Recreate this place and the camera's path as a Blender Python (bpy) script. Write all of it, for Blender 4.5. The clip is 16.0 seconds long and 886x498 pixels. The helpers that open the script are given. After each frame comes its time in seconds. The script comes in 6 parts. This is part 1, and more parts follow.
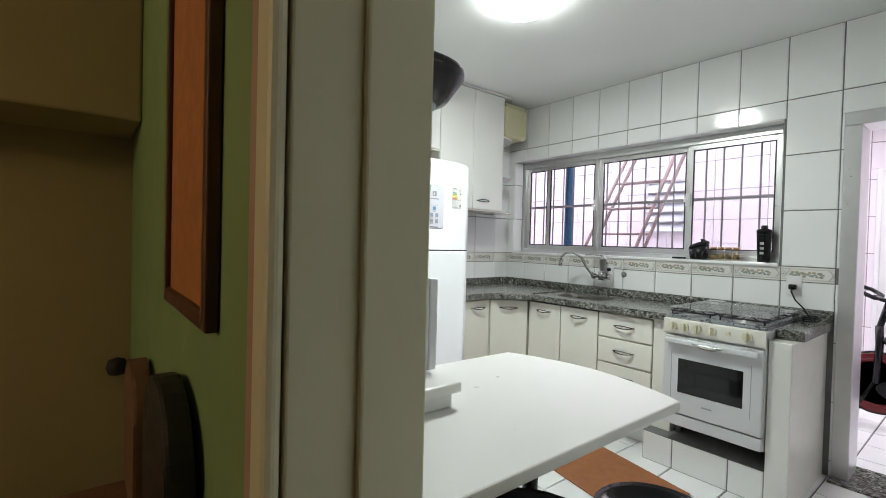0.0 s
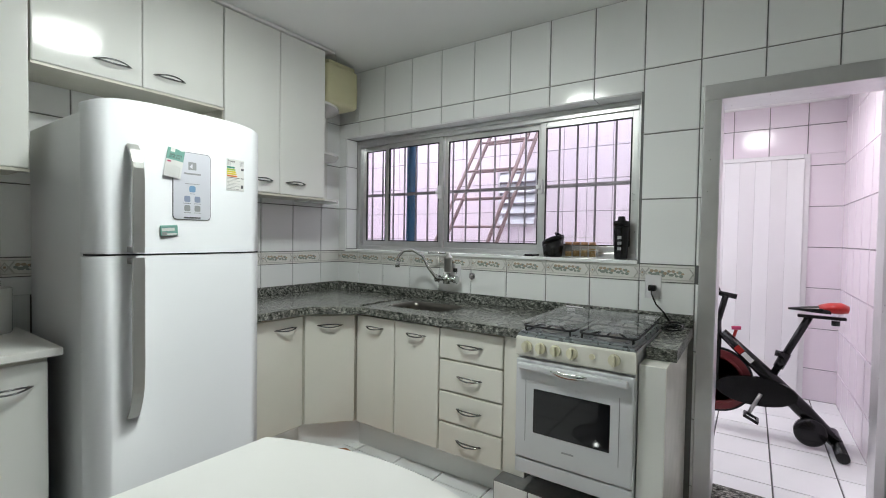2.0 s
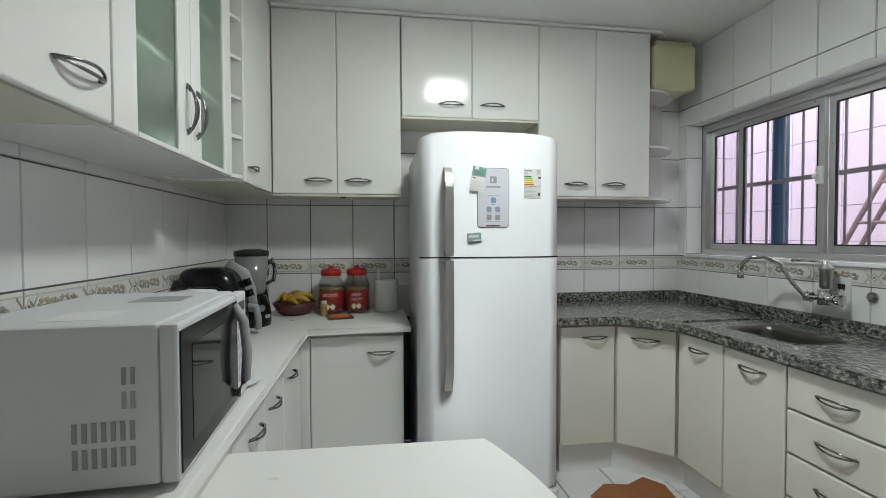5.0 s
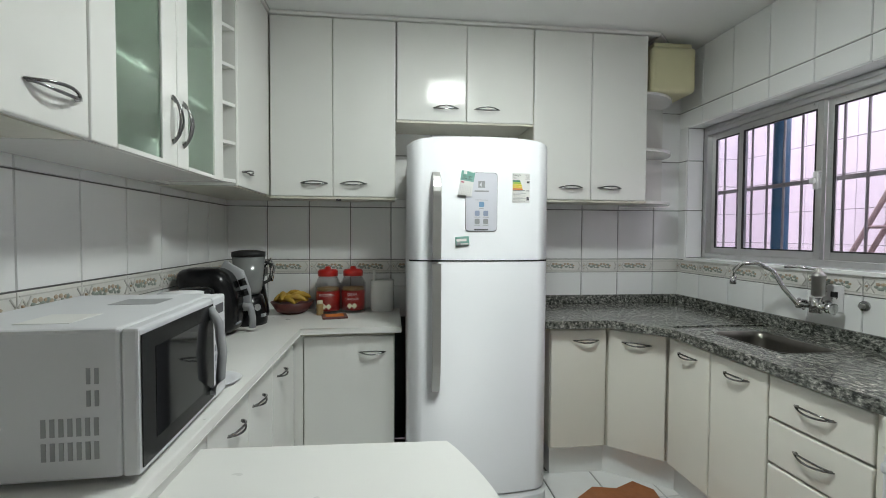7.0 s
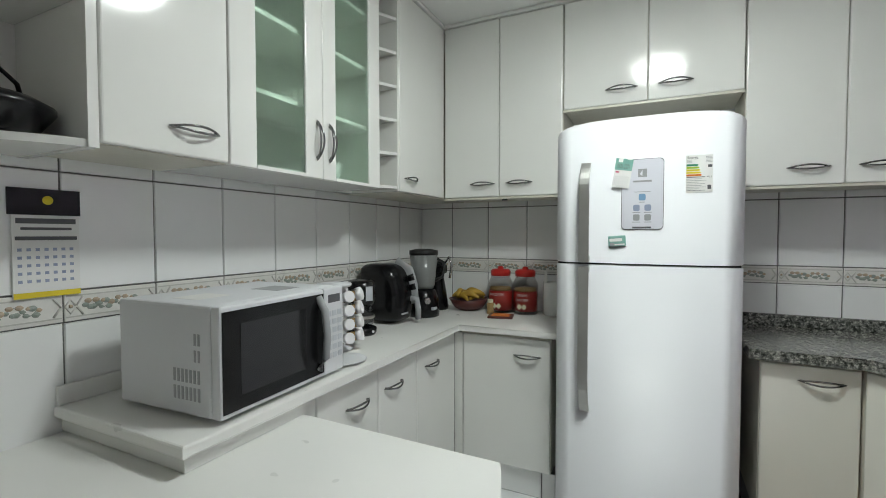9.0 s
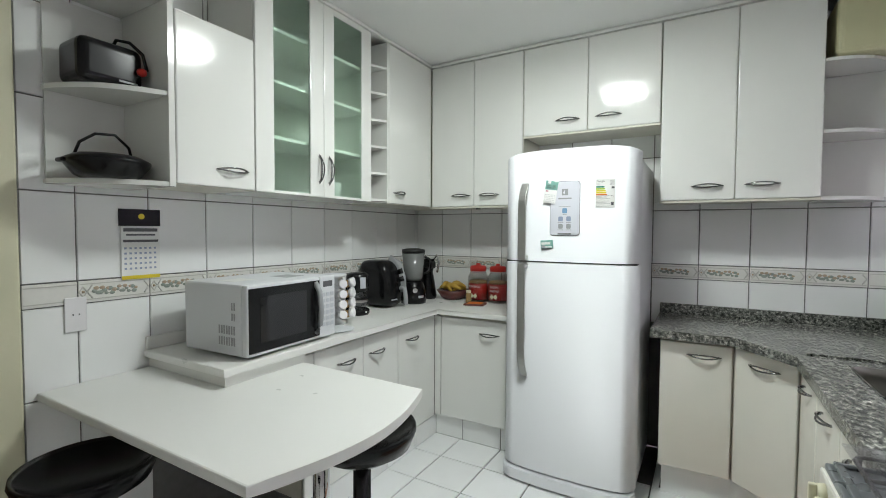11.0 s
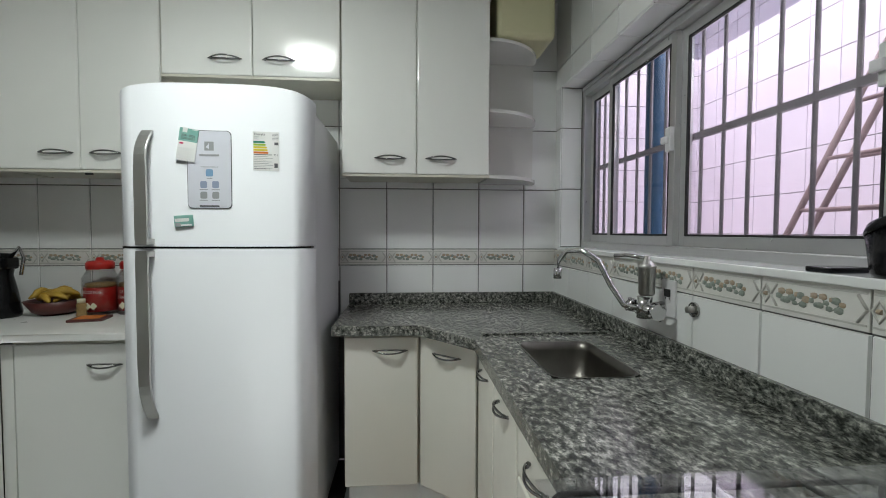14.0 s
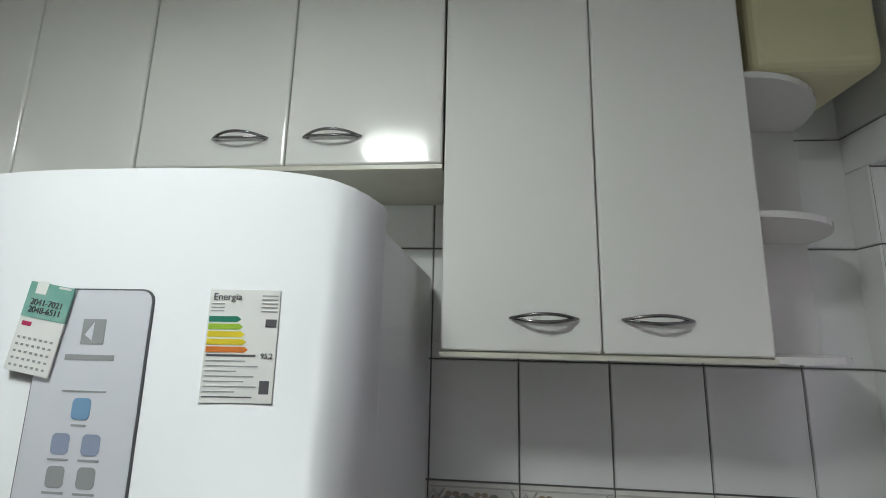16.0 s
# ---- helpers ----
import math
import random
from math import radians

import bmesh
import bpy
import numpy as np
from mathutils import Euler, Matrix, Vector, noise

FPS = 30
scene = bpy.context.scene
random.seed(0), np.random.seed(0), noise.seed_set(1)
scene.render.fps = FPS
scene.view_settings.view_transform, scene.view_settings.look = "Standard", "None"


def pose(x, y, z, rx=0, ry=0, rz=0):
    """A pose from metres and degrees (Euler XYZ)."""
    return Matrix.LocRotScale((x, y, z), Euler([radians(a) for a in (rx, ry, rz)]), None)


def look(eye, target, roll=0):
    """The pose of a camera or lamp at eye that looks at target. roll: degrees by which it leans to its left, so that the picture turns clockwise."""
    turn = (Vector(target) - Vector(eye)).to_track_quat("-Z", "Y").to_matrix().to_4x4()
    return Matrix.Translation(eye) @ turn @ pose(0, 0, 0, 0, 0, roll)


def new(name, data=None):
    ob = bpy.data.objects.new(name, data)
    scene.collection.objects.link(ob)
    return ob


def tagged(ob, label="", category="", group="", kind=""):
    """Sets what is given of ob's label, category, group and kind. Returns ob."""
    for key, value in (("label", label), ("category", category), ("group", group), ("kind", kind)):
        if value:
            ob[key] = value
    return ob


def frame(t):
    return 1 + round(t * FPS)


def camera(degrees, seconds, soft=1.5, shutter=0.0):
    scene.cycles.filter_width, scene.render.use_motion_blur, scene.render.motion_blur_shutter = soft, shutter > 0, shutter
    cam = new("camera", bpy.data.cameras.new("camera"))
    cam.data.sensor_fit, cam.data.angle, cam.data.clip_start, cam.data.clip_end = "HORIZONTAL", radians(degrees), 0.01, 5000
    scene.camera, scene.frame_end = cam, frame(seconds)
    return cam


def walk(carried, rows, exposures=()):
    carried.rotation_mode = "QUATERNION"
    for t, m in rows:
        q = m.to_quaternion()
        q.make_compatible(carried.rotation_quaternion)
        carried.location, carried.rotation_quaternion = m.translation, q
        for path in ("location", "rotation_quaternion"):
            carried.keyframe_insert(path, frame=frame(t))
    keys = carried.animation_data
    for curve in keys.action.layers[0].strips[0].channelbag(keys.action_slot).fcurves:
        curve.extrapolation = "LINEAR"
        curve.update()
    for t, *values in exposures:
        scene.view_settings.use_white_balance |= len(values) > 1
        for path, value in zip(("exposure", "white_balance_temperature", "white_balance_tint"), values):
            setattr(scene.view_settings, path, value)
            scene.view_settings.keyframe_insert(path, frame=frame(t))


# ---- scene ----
cam = camera(89.3, 16.0, 0.95)
PATH = [
    (0, (0.359, 0.108, 1.272), (1.606, 1.672, 1.236), 1.5),
    (0.4, (0.456, 0.149, 1.262), (1.915, 1.517, 1.224), 1.2),
    (0.5, (0.476, 0.154, 1.259), (1.957, 1.497, 1.213), 1.4),
    (1, (0.629, 0.237, 1.269), (2.214, 1.456, 1.221), 1.2),
    (1.5, (0.855, 0.369, 1.28), (2.485, 1.526, 1.23), 1.0),
    (2, (1.158, 0.477, 1.298), (2.805, 1.61, 1.243), 0.9),
    (2.5, (1.423, 0.589, 1.305), (3.07, 1.722, 1.253), 0.8),
    (3, (1.607, 0.683, 1.306), (3.154, 1.95, 1.251), 0.6),
    (3.5, (1.653, 0.689, 1.306), (2.817, 2.314, 1.24), 0.2),
    (4, (1.607, 0.584, 1.314), (2.265, 2.471, 1.239), -0.3),
    (4.5, (1.567, 0.42, 1.317), (1.975, 2.376, 1.242), -0.2),
    (4.7, (1.557, 0.389, 1.304), (1.907, 2.357, 1.252), -0.4),
    (6.8, (1.655, 0.254, 1.338), (1.869, 2.242, 1.275), 0.2),
    (7, (1.689, 0.302, 1.335), (1.912, 2.289, 1.271), 0.3),
    (7.5, (1.783, 0.448, 1.32), (1.993, 2.436, 1.257), 0.3),
    (8, (1.881, 0.486, 1.328), (1.804, 2.483, 1.261), 0.1),
    (8.5, (1.991, 0.479, 1.35), (1.483, 2.412, 1.277), -0.2),
    (8.7, (2.064, 0.48, 1.331), (1.325, 2.337, 1.269), -0.2),
    (10.8, (2.682, 0.106, 1.372), (1.593, 1.782, 1.294), 0.2),
    (11, (2.723, 0.093, 1.368), (1.722, 1.822, 1.291), 0.3),
    (11.5, (2.796, 0.069, 1.335), (2.137, 1.956, 1.273), 0.7),
    (12, (2.809, 0.069, 1.329), (2.536, 2.05, 1.264), 0.8),
    (12.5, (2.806, 0.096, 1.327), (2.787, 2.094, 1.249), 0.9),
    (13, (2.788, 0.229, 1.285), (2.879, 2.226, 1.211), 0.6),
    (13.5, (2.776, 0.427, 1.269), (2.938, 2.419, 1.185), 0.3),
    (14, (2.807, 0.719, 1.271), (2.974, 2.711, 1.194), 0.2),
    (14.5, (2.717, 1.041, 1.355), (2.896, 3.031, 1.275), 0.3),
    (15, (2.668, 1.307, 1.459), (2.814, 3.301, 1.441), 0.5),
    (15.5, (2.673, 1.622, 1.552), (2.700, 3.611, 1.762), 0.6),
    (16, (2.612, 1.857, 1.581), (2.417, 3.813, 1.951), 1.2),
]
walk(cam, [(t, look(eye, target, roll)) for t, eye, target, roll in PATH],
     [(0, 0.76), (0.6, 0.70), (1.5, 0.46), (2.5, 0.34), (3.5, 0.28), (4, 0.16), (7, 0.30), (8.5, 0.24), (11, 0.54), (11.5, 0.46), (12, 0.12), (13, 0.12), (14.5, 0.08), (16, -0.14)])

# ---- world, sun, large lights ----
world = bpy.data.worlds.new("world")
scene.world = world
world.use_nodes = True
wn = world.node_tree
sky = wn.nodes.new("ShaderNodeTexSky")
sky.sky_type = "NISHITA"
sky.sun_disc = False
sky.sun_elevation, sky.sun_rotation = radians(72), radians(-80)
wn.nodes["Background"].inputs[1].default_value = 0.15
wn.links.new(sky.outputs[0], wn.nodes["Background"].inputs[0])

sun = new("sun", bpy.data.lights.new("sun", "SUN"))
sun.data.energy, sun.data.angle, sun.data.color = 1.5, radians(14), (1.0, 0.95, 0.93)
sun.matrix_world = look((1.4, 3.4, 12), (5, 3, 0))

LAMP = (2.14, 1.72, 2.553)
kit = new("ceiling_lamp_light", bpy.data.lights.new("ceiling_lamp_light", "AREA"))
kit.data.shape, kit.data.size, kit.data.energy, kit.data.color = "DISK", 0.32, 14, (0.93, 1.0, 0.97)
kit.matrix_world = pose(LAMP[0], LAMP[1], LAMP[2] - 0.075)

yard_lamp = new("yard_lamp_light", bpy.data.lights.new("yard_lamp_light", "AREA"))
yard_lamp.data.shape, yard_lamp.data.size, yard_lamp.data.energy, yard_lamp.data.color = "DISK", 0.28, 7, (1.0, 0.90, 0.98)
yard_lamp.matrix_world = pose(4.75, 0.45, 2.34)

skylight = new("yard_skylight", bpy.data.lights.new("yard_skylight", "AREA"))
skylight.data.shape, skylight.data.size, skylight.data.size_y, skylight.data.energy, skylight.data.color = "RECTANGLE", 2.0, 4.2, 60, (0.98, 0.95, 0.98)
skylight.matrix_world = pose(4.9, 3.22, 3.09)

living_lamp = new("chandelier_light", bpy.data.lights.new("chandelier_light", "POINT"))
living_lamp.data.energy, living_lamp.data.color, living_lamp.data.shadow_soft_size = 16, (1.0, 0.72, 0.42), 0.12
living_lamp.matrix_world = pose(-1.9, 1.2, 1.96)

# ---- plan ----
E, N, W, S, C = 3.66, 3.22, 0.67, -0.55, 2.553
GZ = 0.875      # granite top
WZ = 0.86       # white worktop
TZ = 0.785      # table top
UB, UT = 1.543, 2.53   # upper cabinets


# ---- materials ----
def mat(name, color, rough=0.5, metal=0.0, var=0.06, scale=6.0, bump=0.0, bscale=60.0, color2=None, coat=0.0, spec=0.5, island=0.0):
    m = bpy.data.materials.new(name)
    m.use_nodes = True
    nt = m.node_tree
    b = nt.nodes["Principled BSDF"]
    b.inputs["Roughness"].default_value = rough
    b.inputs["Metallic"].default_value = metal
    b.inputs["Coat Weight"].default_value = coat
    b.inputs["Specular IOR Level"].default_value = spec
    tc = nt.nodes.new("ShaderNodeTexCoord")
    n1 = nt.nodes.new("ShaderNodeTexNoise")
    n1.inputs["Scale"].default_value = scale
    n1.inputs["Detail"].default_value = 6
    nt.links.new(tc.outputs["Object"], n1.inputs["Vector"])
    ramp = nt.nodes.new("ShaderNodeMix")
    ramp.data_type = "RGBA"
    c2 = color2 or tuple(max(0, c * (1 - 2 * var)) for c in color)
    ramp.inputs[6].default_value = (*color, 1)
    ramp.inputs[7].default_value = (*c2, 1)
    nt.links.new(n1.outputs[0], ramp.inputs[0])
    out = ramp.outputs[2]
    if island:
        info = nt.nodes.new("ShaderNodeObjectInfo")
        hsv = nt.nodes.new("ShaderNodeHueSaturation")
        mr = nt.nodes.new("ShaderNodeMapRange")
        mr.inputs[3].default_value, mr.inputs[4].default_value = 1 - island, 1 + island
        nt.links.new(info.outputs["Random"], mr.inputs[0])
        nt.links.new(mr.outputs[0], hsv.inputs["Value"])
        nt.links.new(out, hsv.inputs["Color"])
        out = hsv.outputs[0]
    nt.links.new(out, b.inputs["Base Color"])
    rr = nt.nodes.new("ShaderNodeMapRange")
    rr.inputs[3].default_value, rr.inputs[4].default_value = max(0.02, rough * 0.8), min(1, rough * 1.25)
    n3 = nt.nodes.new("ShaderNodeTexNoise")
    n3.inputs["Scale"].default_value = scale * 2.7
    nt.links.new(tc.outputs["Object"], n3.inputs["Vector"])
    nt.links.new(n3.outputs[0], rr.inputs[0])
    nt.links.new(rr.outputs[0], b.inputs["Roughness"])
    if bump:
        n2 = nt.nodes.new("ShaderNodeTexNoise")
        n2.inputs["Scale"].default_value = bscale
        n2.inputs["Detail"].default_value = 4
        nt.links.new(tc.outputs["Object"], n2.inputs["Vector"])
        bp = nt.nodes.new("ShaderNodeBump")
        bp.inputs["Strength"].default_value = bump
        bp.inputs["Distance"].default_value = 0.004
        nt.links.new(n2.outputs[0], bp.inputs["Height"])
        nt.links.new(bp.outputs[0], b.inputs["Normal"])
    return m


def granite_mat():
    """Grey granite: black, grey and pale grains drawn out along one direction."""
    m = mat("granite", (0.12, 0.125, 0.12), 0.20, bump=0.05)
    nt = m.node_tree
    b = nt.nodes["Principled BSDF"]
    tc = nt.nodes["Texture Coordinate"]
    mp = nt.nodes.new("ShaderNodeMapping")
    mp.inputs["Scale"].default_value = (1.0, 0.62, 1.0)
    mp.inputs["Rotation"].default_value = (0, 0, 0.6)
    nt.links.new(tc.outputs["Object"], mp.inputs["Vector"])

    def ramp(rows, source):
        q = nt.nodes.new("ShaderNodeValToRGB")
        el = q.color_ramp.elements
        el[0].position, el[0].color = rows[0][0], (*rows[0][1], 1)
        el[1].position, el[1].color = rows[-1][0], (*rows[-1][1], 1)
        for p, c in rows[1:-1]:
            el.new(p).color = (*c, 1)
        nt.links.new(source, q.inputs[0])
        return q.outputs[0]

    def noise(scale, detail, rough):
        n = nt.nodes.new("ShaderNodeTexNoise")
        n.inputs["Scale"].default_value, n.inputs["Detail"].default_value, n.inputs["Roughness"].default_value = scale, detail, rough
        nt.links.new(mp.outputs[0], n.inputs["Vector"])
        return n.outputs[0]

    base = ramp([(0.37, (0.022, 0.024, 0.022)), (0.45, (0.08, 0.085, 0.078)), (0.53, (0.175, 0.18, 0.168)), (0.65, (0.40, 0.40, 0.375))], noise(66, 7, 0.68))
    v = nt.nodes.new("ShaderNodeTexVoronoi")
    v.inputs["Scale"].default_value = 210
    nt.links.new(mp.outputs[0], v.inputs["Vector"])
    sep = nt.nodes.new("ShaderNodeSeparateColor")
    nt.links.new(v.outputs["Color"], sep.inputs[0])
    fleck = ramp([(0.12, (0.5, 0.5, 0.5)), (0.5, (1.0, 1.0, 1.0)), (0.95, (1.45, 1.44, 1.4))], sep.outputs[0])
    cloud = ramp([(0.35, (0.75, 0.76, 0.72)), (0.65, (1.25, 1.24, 1.22))], noise(7, 4, 0.5))
    out = base
    for f in (fleck, cloud):
        x = nt.nodes.new("ShaderNodeMix")
        x.data_type, x.blend_type = "RGBA", "MULTIPLY"
        x.inputs[0].default_value = 1.0
        nt.links.new(out, x.inputs[6])
        nt.links.new(f, x.inputs[7])
        out = x.outputs[2]
    nt.links.new(out, b.inputs["Base Color"])
    return m


def glass_mat(name, color=(1, 1, 1), rough=0.0):
    m = bpy.data.materials.new(name)
    m.use_nodes = True
    b = m.node_tree.nodes["Principled BSDF"]
    b.inputs["Base Color"].default_value = (*color, 1)
    b.inputs["Roughness"].default_value = rough
    b.inputs["Transmission Weight"].default_value = 1.0
    b.inputs["IOR"].default_value = 1.45
    return m


def pane_mat(name, tint=(1, 1, 1), gloss=0.08):
    """A thin window pane: see-through with a little mirror."""
    m = bpy.data.materials.new(name)
    m.use_nodes = True
    nt = m.node_tree
    nt.nodes.clear()
    o = nt.nodes.new("ShaderNodeOutputMaterial")
    mx = nt.nodes.new("ShaderNodeMixShader")
    tr = nt.nodes.new("ShaderNodeBsdfTransparent")
    tr.inputs[0].default_value = (*tint, 1)
    gl = nt.nodes.new("ShaderNodeBsdfGlossy")
    gl.inputs["Roughness"].default_value = 0.02
    lw = nt.nodes.new("ShaderNodeLayerWeight")
    lw.inputs[0].default_value = 0.5
    pw = nt.nodes.new("ShaderNodeMath")
    pw.operation, pw.inputs[1].default_value = "POWER", 4.0
    ad = nt.nodes.new("ShaderNodeMath")
    ad.operation, ad.inputs[1].default_value, ad.inputs[2].default_value = "MULTIPLY_ADD", 0.45, gloss * 0.5
    nt.links.new(lw.outputs["Facing"], pw.inputs[0])
    nt.links.new(pw.outputs[0], ad.inputs[0])
    nt.links.new(ad.outputs[0], mx.inputs[0])
    nt.links.new(tr.outputs[0], mx.inputs[1])
    nt.links.new(gl.outputs[0], mx.inputs[2])
    nt.links.new(mx.outputs[0], o.inputs[0])
    return m


def glow_mat(name, color, strength):
    m = bpy.data.materials.new(name)
    m.use_nodes = True
    b = m.node_tree.nodes["Principled BSDF"]
    b.inputs["Base Color"].default_value = (*color, 1)
    b.inputs["Emission Color"].default_value = (*color, 1)
    b.inputs["Emission Strength"].default_value = strength
    return m


M_TILE = mat("white_wall_tile", (0.86, 0.87, 0.86), 0.10, var=0.015, scale=3, bump=0.06, bscale=14, island=0.03)
M_GROUT = mat("grey_grout", (0.20, 0.20, 0.195), 0.9, var=0.2, scale=25, bump=0.3)
M_FTILE = mat("white_floor_tile", (0.84, 0.85, 0.85), 0.16, var=0.04, scale=8, bump=0.05, bscale=30, island=0.03)
M_FGROUT = mat("dark_floor_grout", (0.10, 0.10, 0.10), 0.9, var=0.3, scale=30)
# The pink cast of the yard's daylight is put into this tile colour.
M_YTILE = mat("yard_wall_tile", (0.82, 0.74, 0.80), 0.14, var=0.02, scale=3, bump=0.05, bscale=14, island=0.03)
M_BORDER = mat("border_tile_glaze", (0.80, 0.79, 0.75), 0.15, var=0.06, scale=40)
M_B_GREY = mat("border_grey_line", (0.56, 0.55, 0.51), 0.3, scale=50)
M_B_LEAF = mat("border_leaf", (0.30, 0.34, 0.30), 0.3, scale=60)
M_B_FRUIT = mat("border_fruit", (0.52, 0.40, 0.25), 0.3, scale=60, color2=(0.36, 0.30, 0.26))
M_CAB = mat("white_laminate", (0.79, 0.795, 0.76), 0.10, var=0.02, scale=4, bump=0.03, bscale=25)
M_CABL = mat("cream_laminate", (0.83, 0.82, 0.745), 0.22, var=0.03, scale=5, bump=0.03, bscale=25)
M_TRIM = mat("cabinet_edging", (0.66, 0.64, 0.55), 0.35, var=0.08, scale=12)
M_TOP = mat("white_worktop", (0.80, 0.80, 0.77), 0.30, var=0.012, scale=5)
M_CEIL = mat("ceiling_paint", (0.84, 0.85, 0.83), 0.85, var=0.03, scale=2, bump=0.1, bscale=60)
M_FRIDGE = mat("white_enamel", (0.66, 0.67, 0.69), 0.42, var=0.012, scale=2, bump=0.02, bscale=200)
M_CHROME = mat("chrome", (0.62, 0.62, 0.62), 0.12, 1.0, var=0.05, scale=30)
M_STEEL = mat("brushed_steel", (0.52, 0.51, 0.49), 0.32, 1.0, var=0.12, scale=20)
M_ALU = mat("aluminium", (0.70, 0.70, 0.70), 0.30, 0.8, var=0.08, scale=15, bump=0.03)
M_BLACK = mat("black_plastic", (0.008, 0.008, 0.009), 0.20, var=0.2, scale=12, spec=0.3)
M_MATTE = mat("black_matte", (0.02, 0.02, 0.02), 0.55, var=0.2, scale=12)
M_DGLASS = mat("dark_oven_glass", (0.012, 0.012, 0.014), 0.05, var=0.2)
M_GREY = mat("grey_plastic", (0.33, 0.34, 0.35), 0.4, var=0.05)
M_RED = mat("red_paint", (0.50, 0.02, 0.015), 0.3, var=0.12, scale=15)
M_PINK = mat("magenta_plastic", (0.5, 0.03, 0.12), 0.4)
M_CREAM = mat("cream_plastic", (0.74, 0.71, 0.53), 0.38, var=0.06, scale=9)
# Chrome with a darkened base colour that stands in for dark reflections.
M_REFCHROME = mat("chrome_dark_reflection", (0.27, 0.27, 0.27), 0.14, 1.0, var=0.15, scale=60)
M_HANDLE = mat("satin_handle", (0.44, 0.44, 0.42), 0.34, 0.9, var=0.06, scale=20)
M_PANELC = mat("ivory_enamel", (0.77, 0.755, 0.69), 0.3, var=0.03, scale=9)
M_HOB = mat("grey_hob_enamel", (0.27, 0.29, 0.30), 0.28, 0.6, var=0.1, scale=12)
M_LEAFP = mat("frosted_door_pane", (0.50, 0.56, 0.58), 0.22, var=0.12, scale=7, bump=0.1, bscale=120)
M_TEAL = mat("pale_teal_print", (0.10, 0.34, 0.28), 0.5, var=0.3, scale=60, color2=(0.30, 0.48, 0.42))
M_TANK = mat("yellowed_plastic", (0.66, 0.63, 0.40), 0.4, var=0.07, scale=6)
M_PAPER = mat("white_paper", (0.78, 0.78, 0.76), 0.7, var=0.02)
M_GREEN = mat("green_print", (0.03, 0.24, 0.16), 0.5)
M_YELLOW = mat("yellow_print", (0.75, 0.60, 0.03), 0.5)
M_ORANGE = mat("orange_print", (0.70, 0.20, 0.03), 0.5)
M_LIME = mat("lime_print", (0.35, 0.55, 0.05), 0.5)
M_BLUEK = mat("blue_key", (0.20, 0.36, 0.55), 0.4)
M_VIOLET = mat("grey_blue_key", (0.30, 0.35, 0.48), 0.4)
M_INK = mat("grey_ink", (0.10, 0.10, 0.11), 0.6)
M_PANEL = mat("silver_panel", (0.56, 0.58, 0.62), 0.3, 0.2)
M_GRANITE = granite_mat()
M_RUG = mat("terracotta_leather", (0.38, 0.14, 0.05), 0.75, var=0.2, scale=18, bump=0.35, bscale=140)
M_BLUE = mat("blue_paint", (0.03, 0.13, 0.26), 0.35, var=0.2, scale=9)
M_BAR = mat("painted_iron", (0.40, 0.36, 0.38), 0.45, 0.3, var=0.25, scale=25, bump=0.1)
M_WOOD = mat("weathered_wood", (0.40, 0.29, 0.28), 0.7, var=0.3, scale=14, bump=0.3)
M_PVC = mat("white_pvc", (0.78, 0.77, 0.78), 0.35, var=0.03, scale=4)
M_DOORP = mat("cream_gloss_paint", (0.67, 0.65, 0.47), 0.4, var=0.06, scale=5, bump=0.08)
M_GREENW = mat("green_wall_paint", (0.21, 0.32, 0.12), 0.8, var=0.08, scale=4, bump=0.15)
M_OLIVE = mat("ochre_wall_paint", (0.40, 0.33, 0.17), 0.85, var=0.08, scale=3, bump=0.15)
M_PINKW = mat("salmon_edge_paint", (0.45, 0.29, 0.22), 0.7, var=0.1)
M_CORK = mat("orange_canvas", (0.50, 0.19, 0.05), 0.8, var=0.2, scale=20, bump=0.2)
M_DWOOD = mat("dark_wood", (0.10, 0.035, 0.018), 0.4, var=0.25, scale=10)
M_LFLOOR = mat("brown_floor", (0.16, 0.10, 0.07), 0.35, var=0.2, scale=6)
M_SOFA = mat("black_leather", (0.018, 0.016, 0.016), 0.45, var=0.2, scale=15, bump=0.2)
M_BROWN = mat("brown_fabric", (0.20, 0.10, 0.05), 0.85, var=0.2, scale=20, bump=0.3)
M_FROST = glass_mat("frosted_glass", (0.64, 0.79, 0.69), 0.18)
M_CLEAR = pane_mat("clear_pane", (0.93, 0.93, 0.95))
M_LIDG = pane_mat("stove_glass", (0.95, 0.95, 0.96), 0.2)
M_JAR = pane_mat("jar_glass", (0.90, 0.90, 0.90))
M_FJUG = mat("frosted_jug", (0.24, 0.25, 0.245), 0.18, var=0.12, scale=12)
M_SMOKE = pane_mat("smoked_jug", (0.74, 0.75, 0.76))
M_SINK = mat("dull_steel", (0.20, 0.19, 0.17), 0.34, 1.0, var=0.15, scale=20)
M_DRED = mat("dark_red_paint", (0.16, 0.012, 0.015), 0.4)
M_KEYB = mat("panel_white", (0.70, 0.71, 0.77), 0.3)
M_BANANA = mat("banana_skin", (0.62, 0.42, 0.05), 0.5, var=0.25, scale=30, color2=(0.30, 0.16, 0.03))
M_BOWL = mat("dark_red_wood", (0.13, 0.035, 0.03), 0.4, var=0.2, scale=20)
M_SPICE = mat("spice", (0.46, 0.30, 0.12), 0.8, var=0.3, scale=80)
M_CAPW = mat("copper_cap", (0.40, 0.22, 0.12), 0.35, 0.6)
M_LAMP = glow_mat("lamp_diffuser", (0.95, 1.0, 0.97), 16.0)
M_BULB = glow_mat("warm_bulb", (1.0, 0.72, 0.42), 12.0)
M_DAY = glow_mat("daylight_backdrop", (1.0, 0.86, 0.78), 2.0)


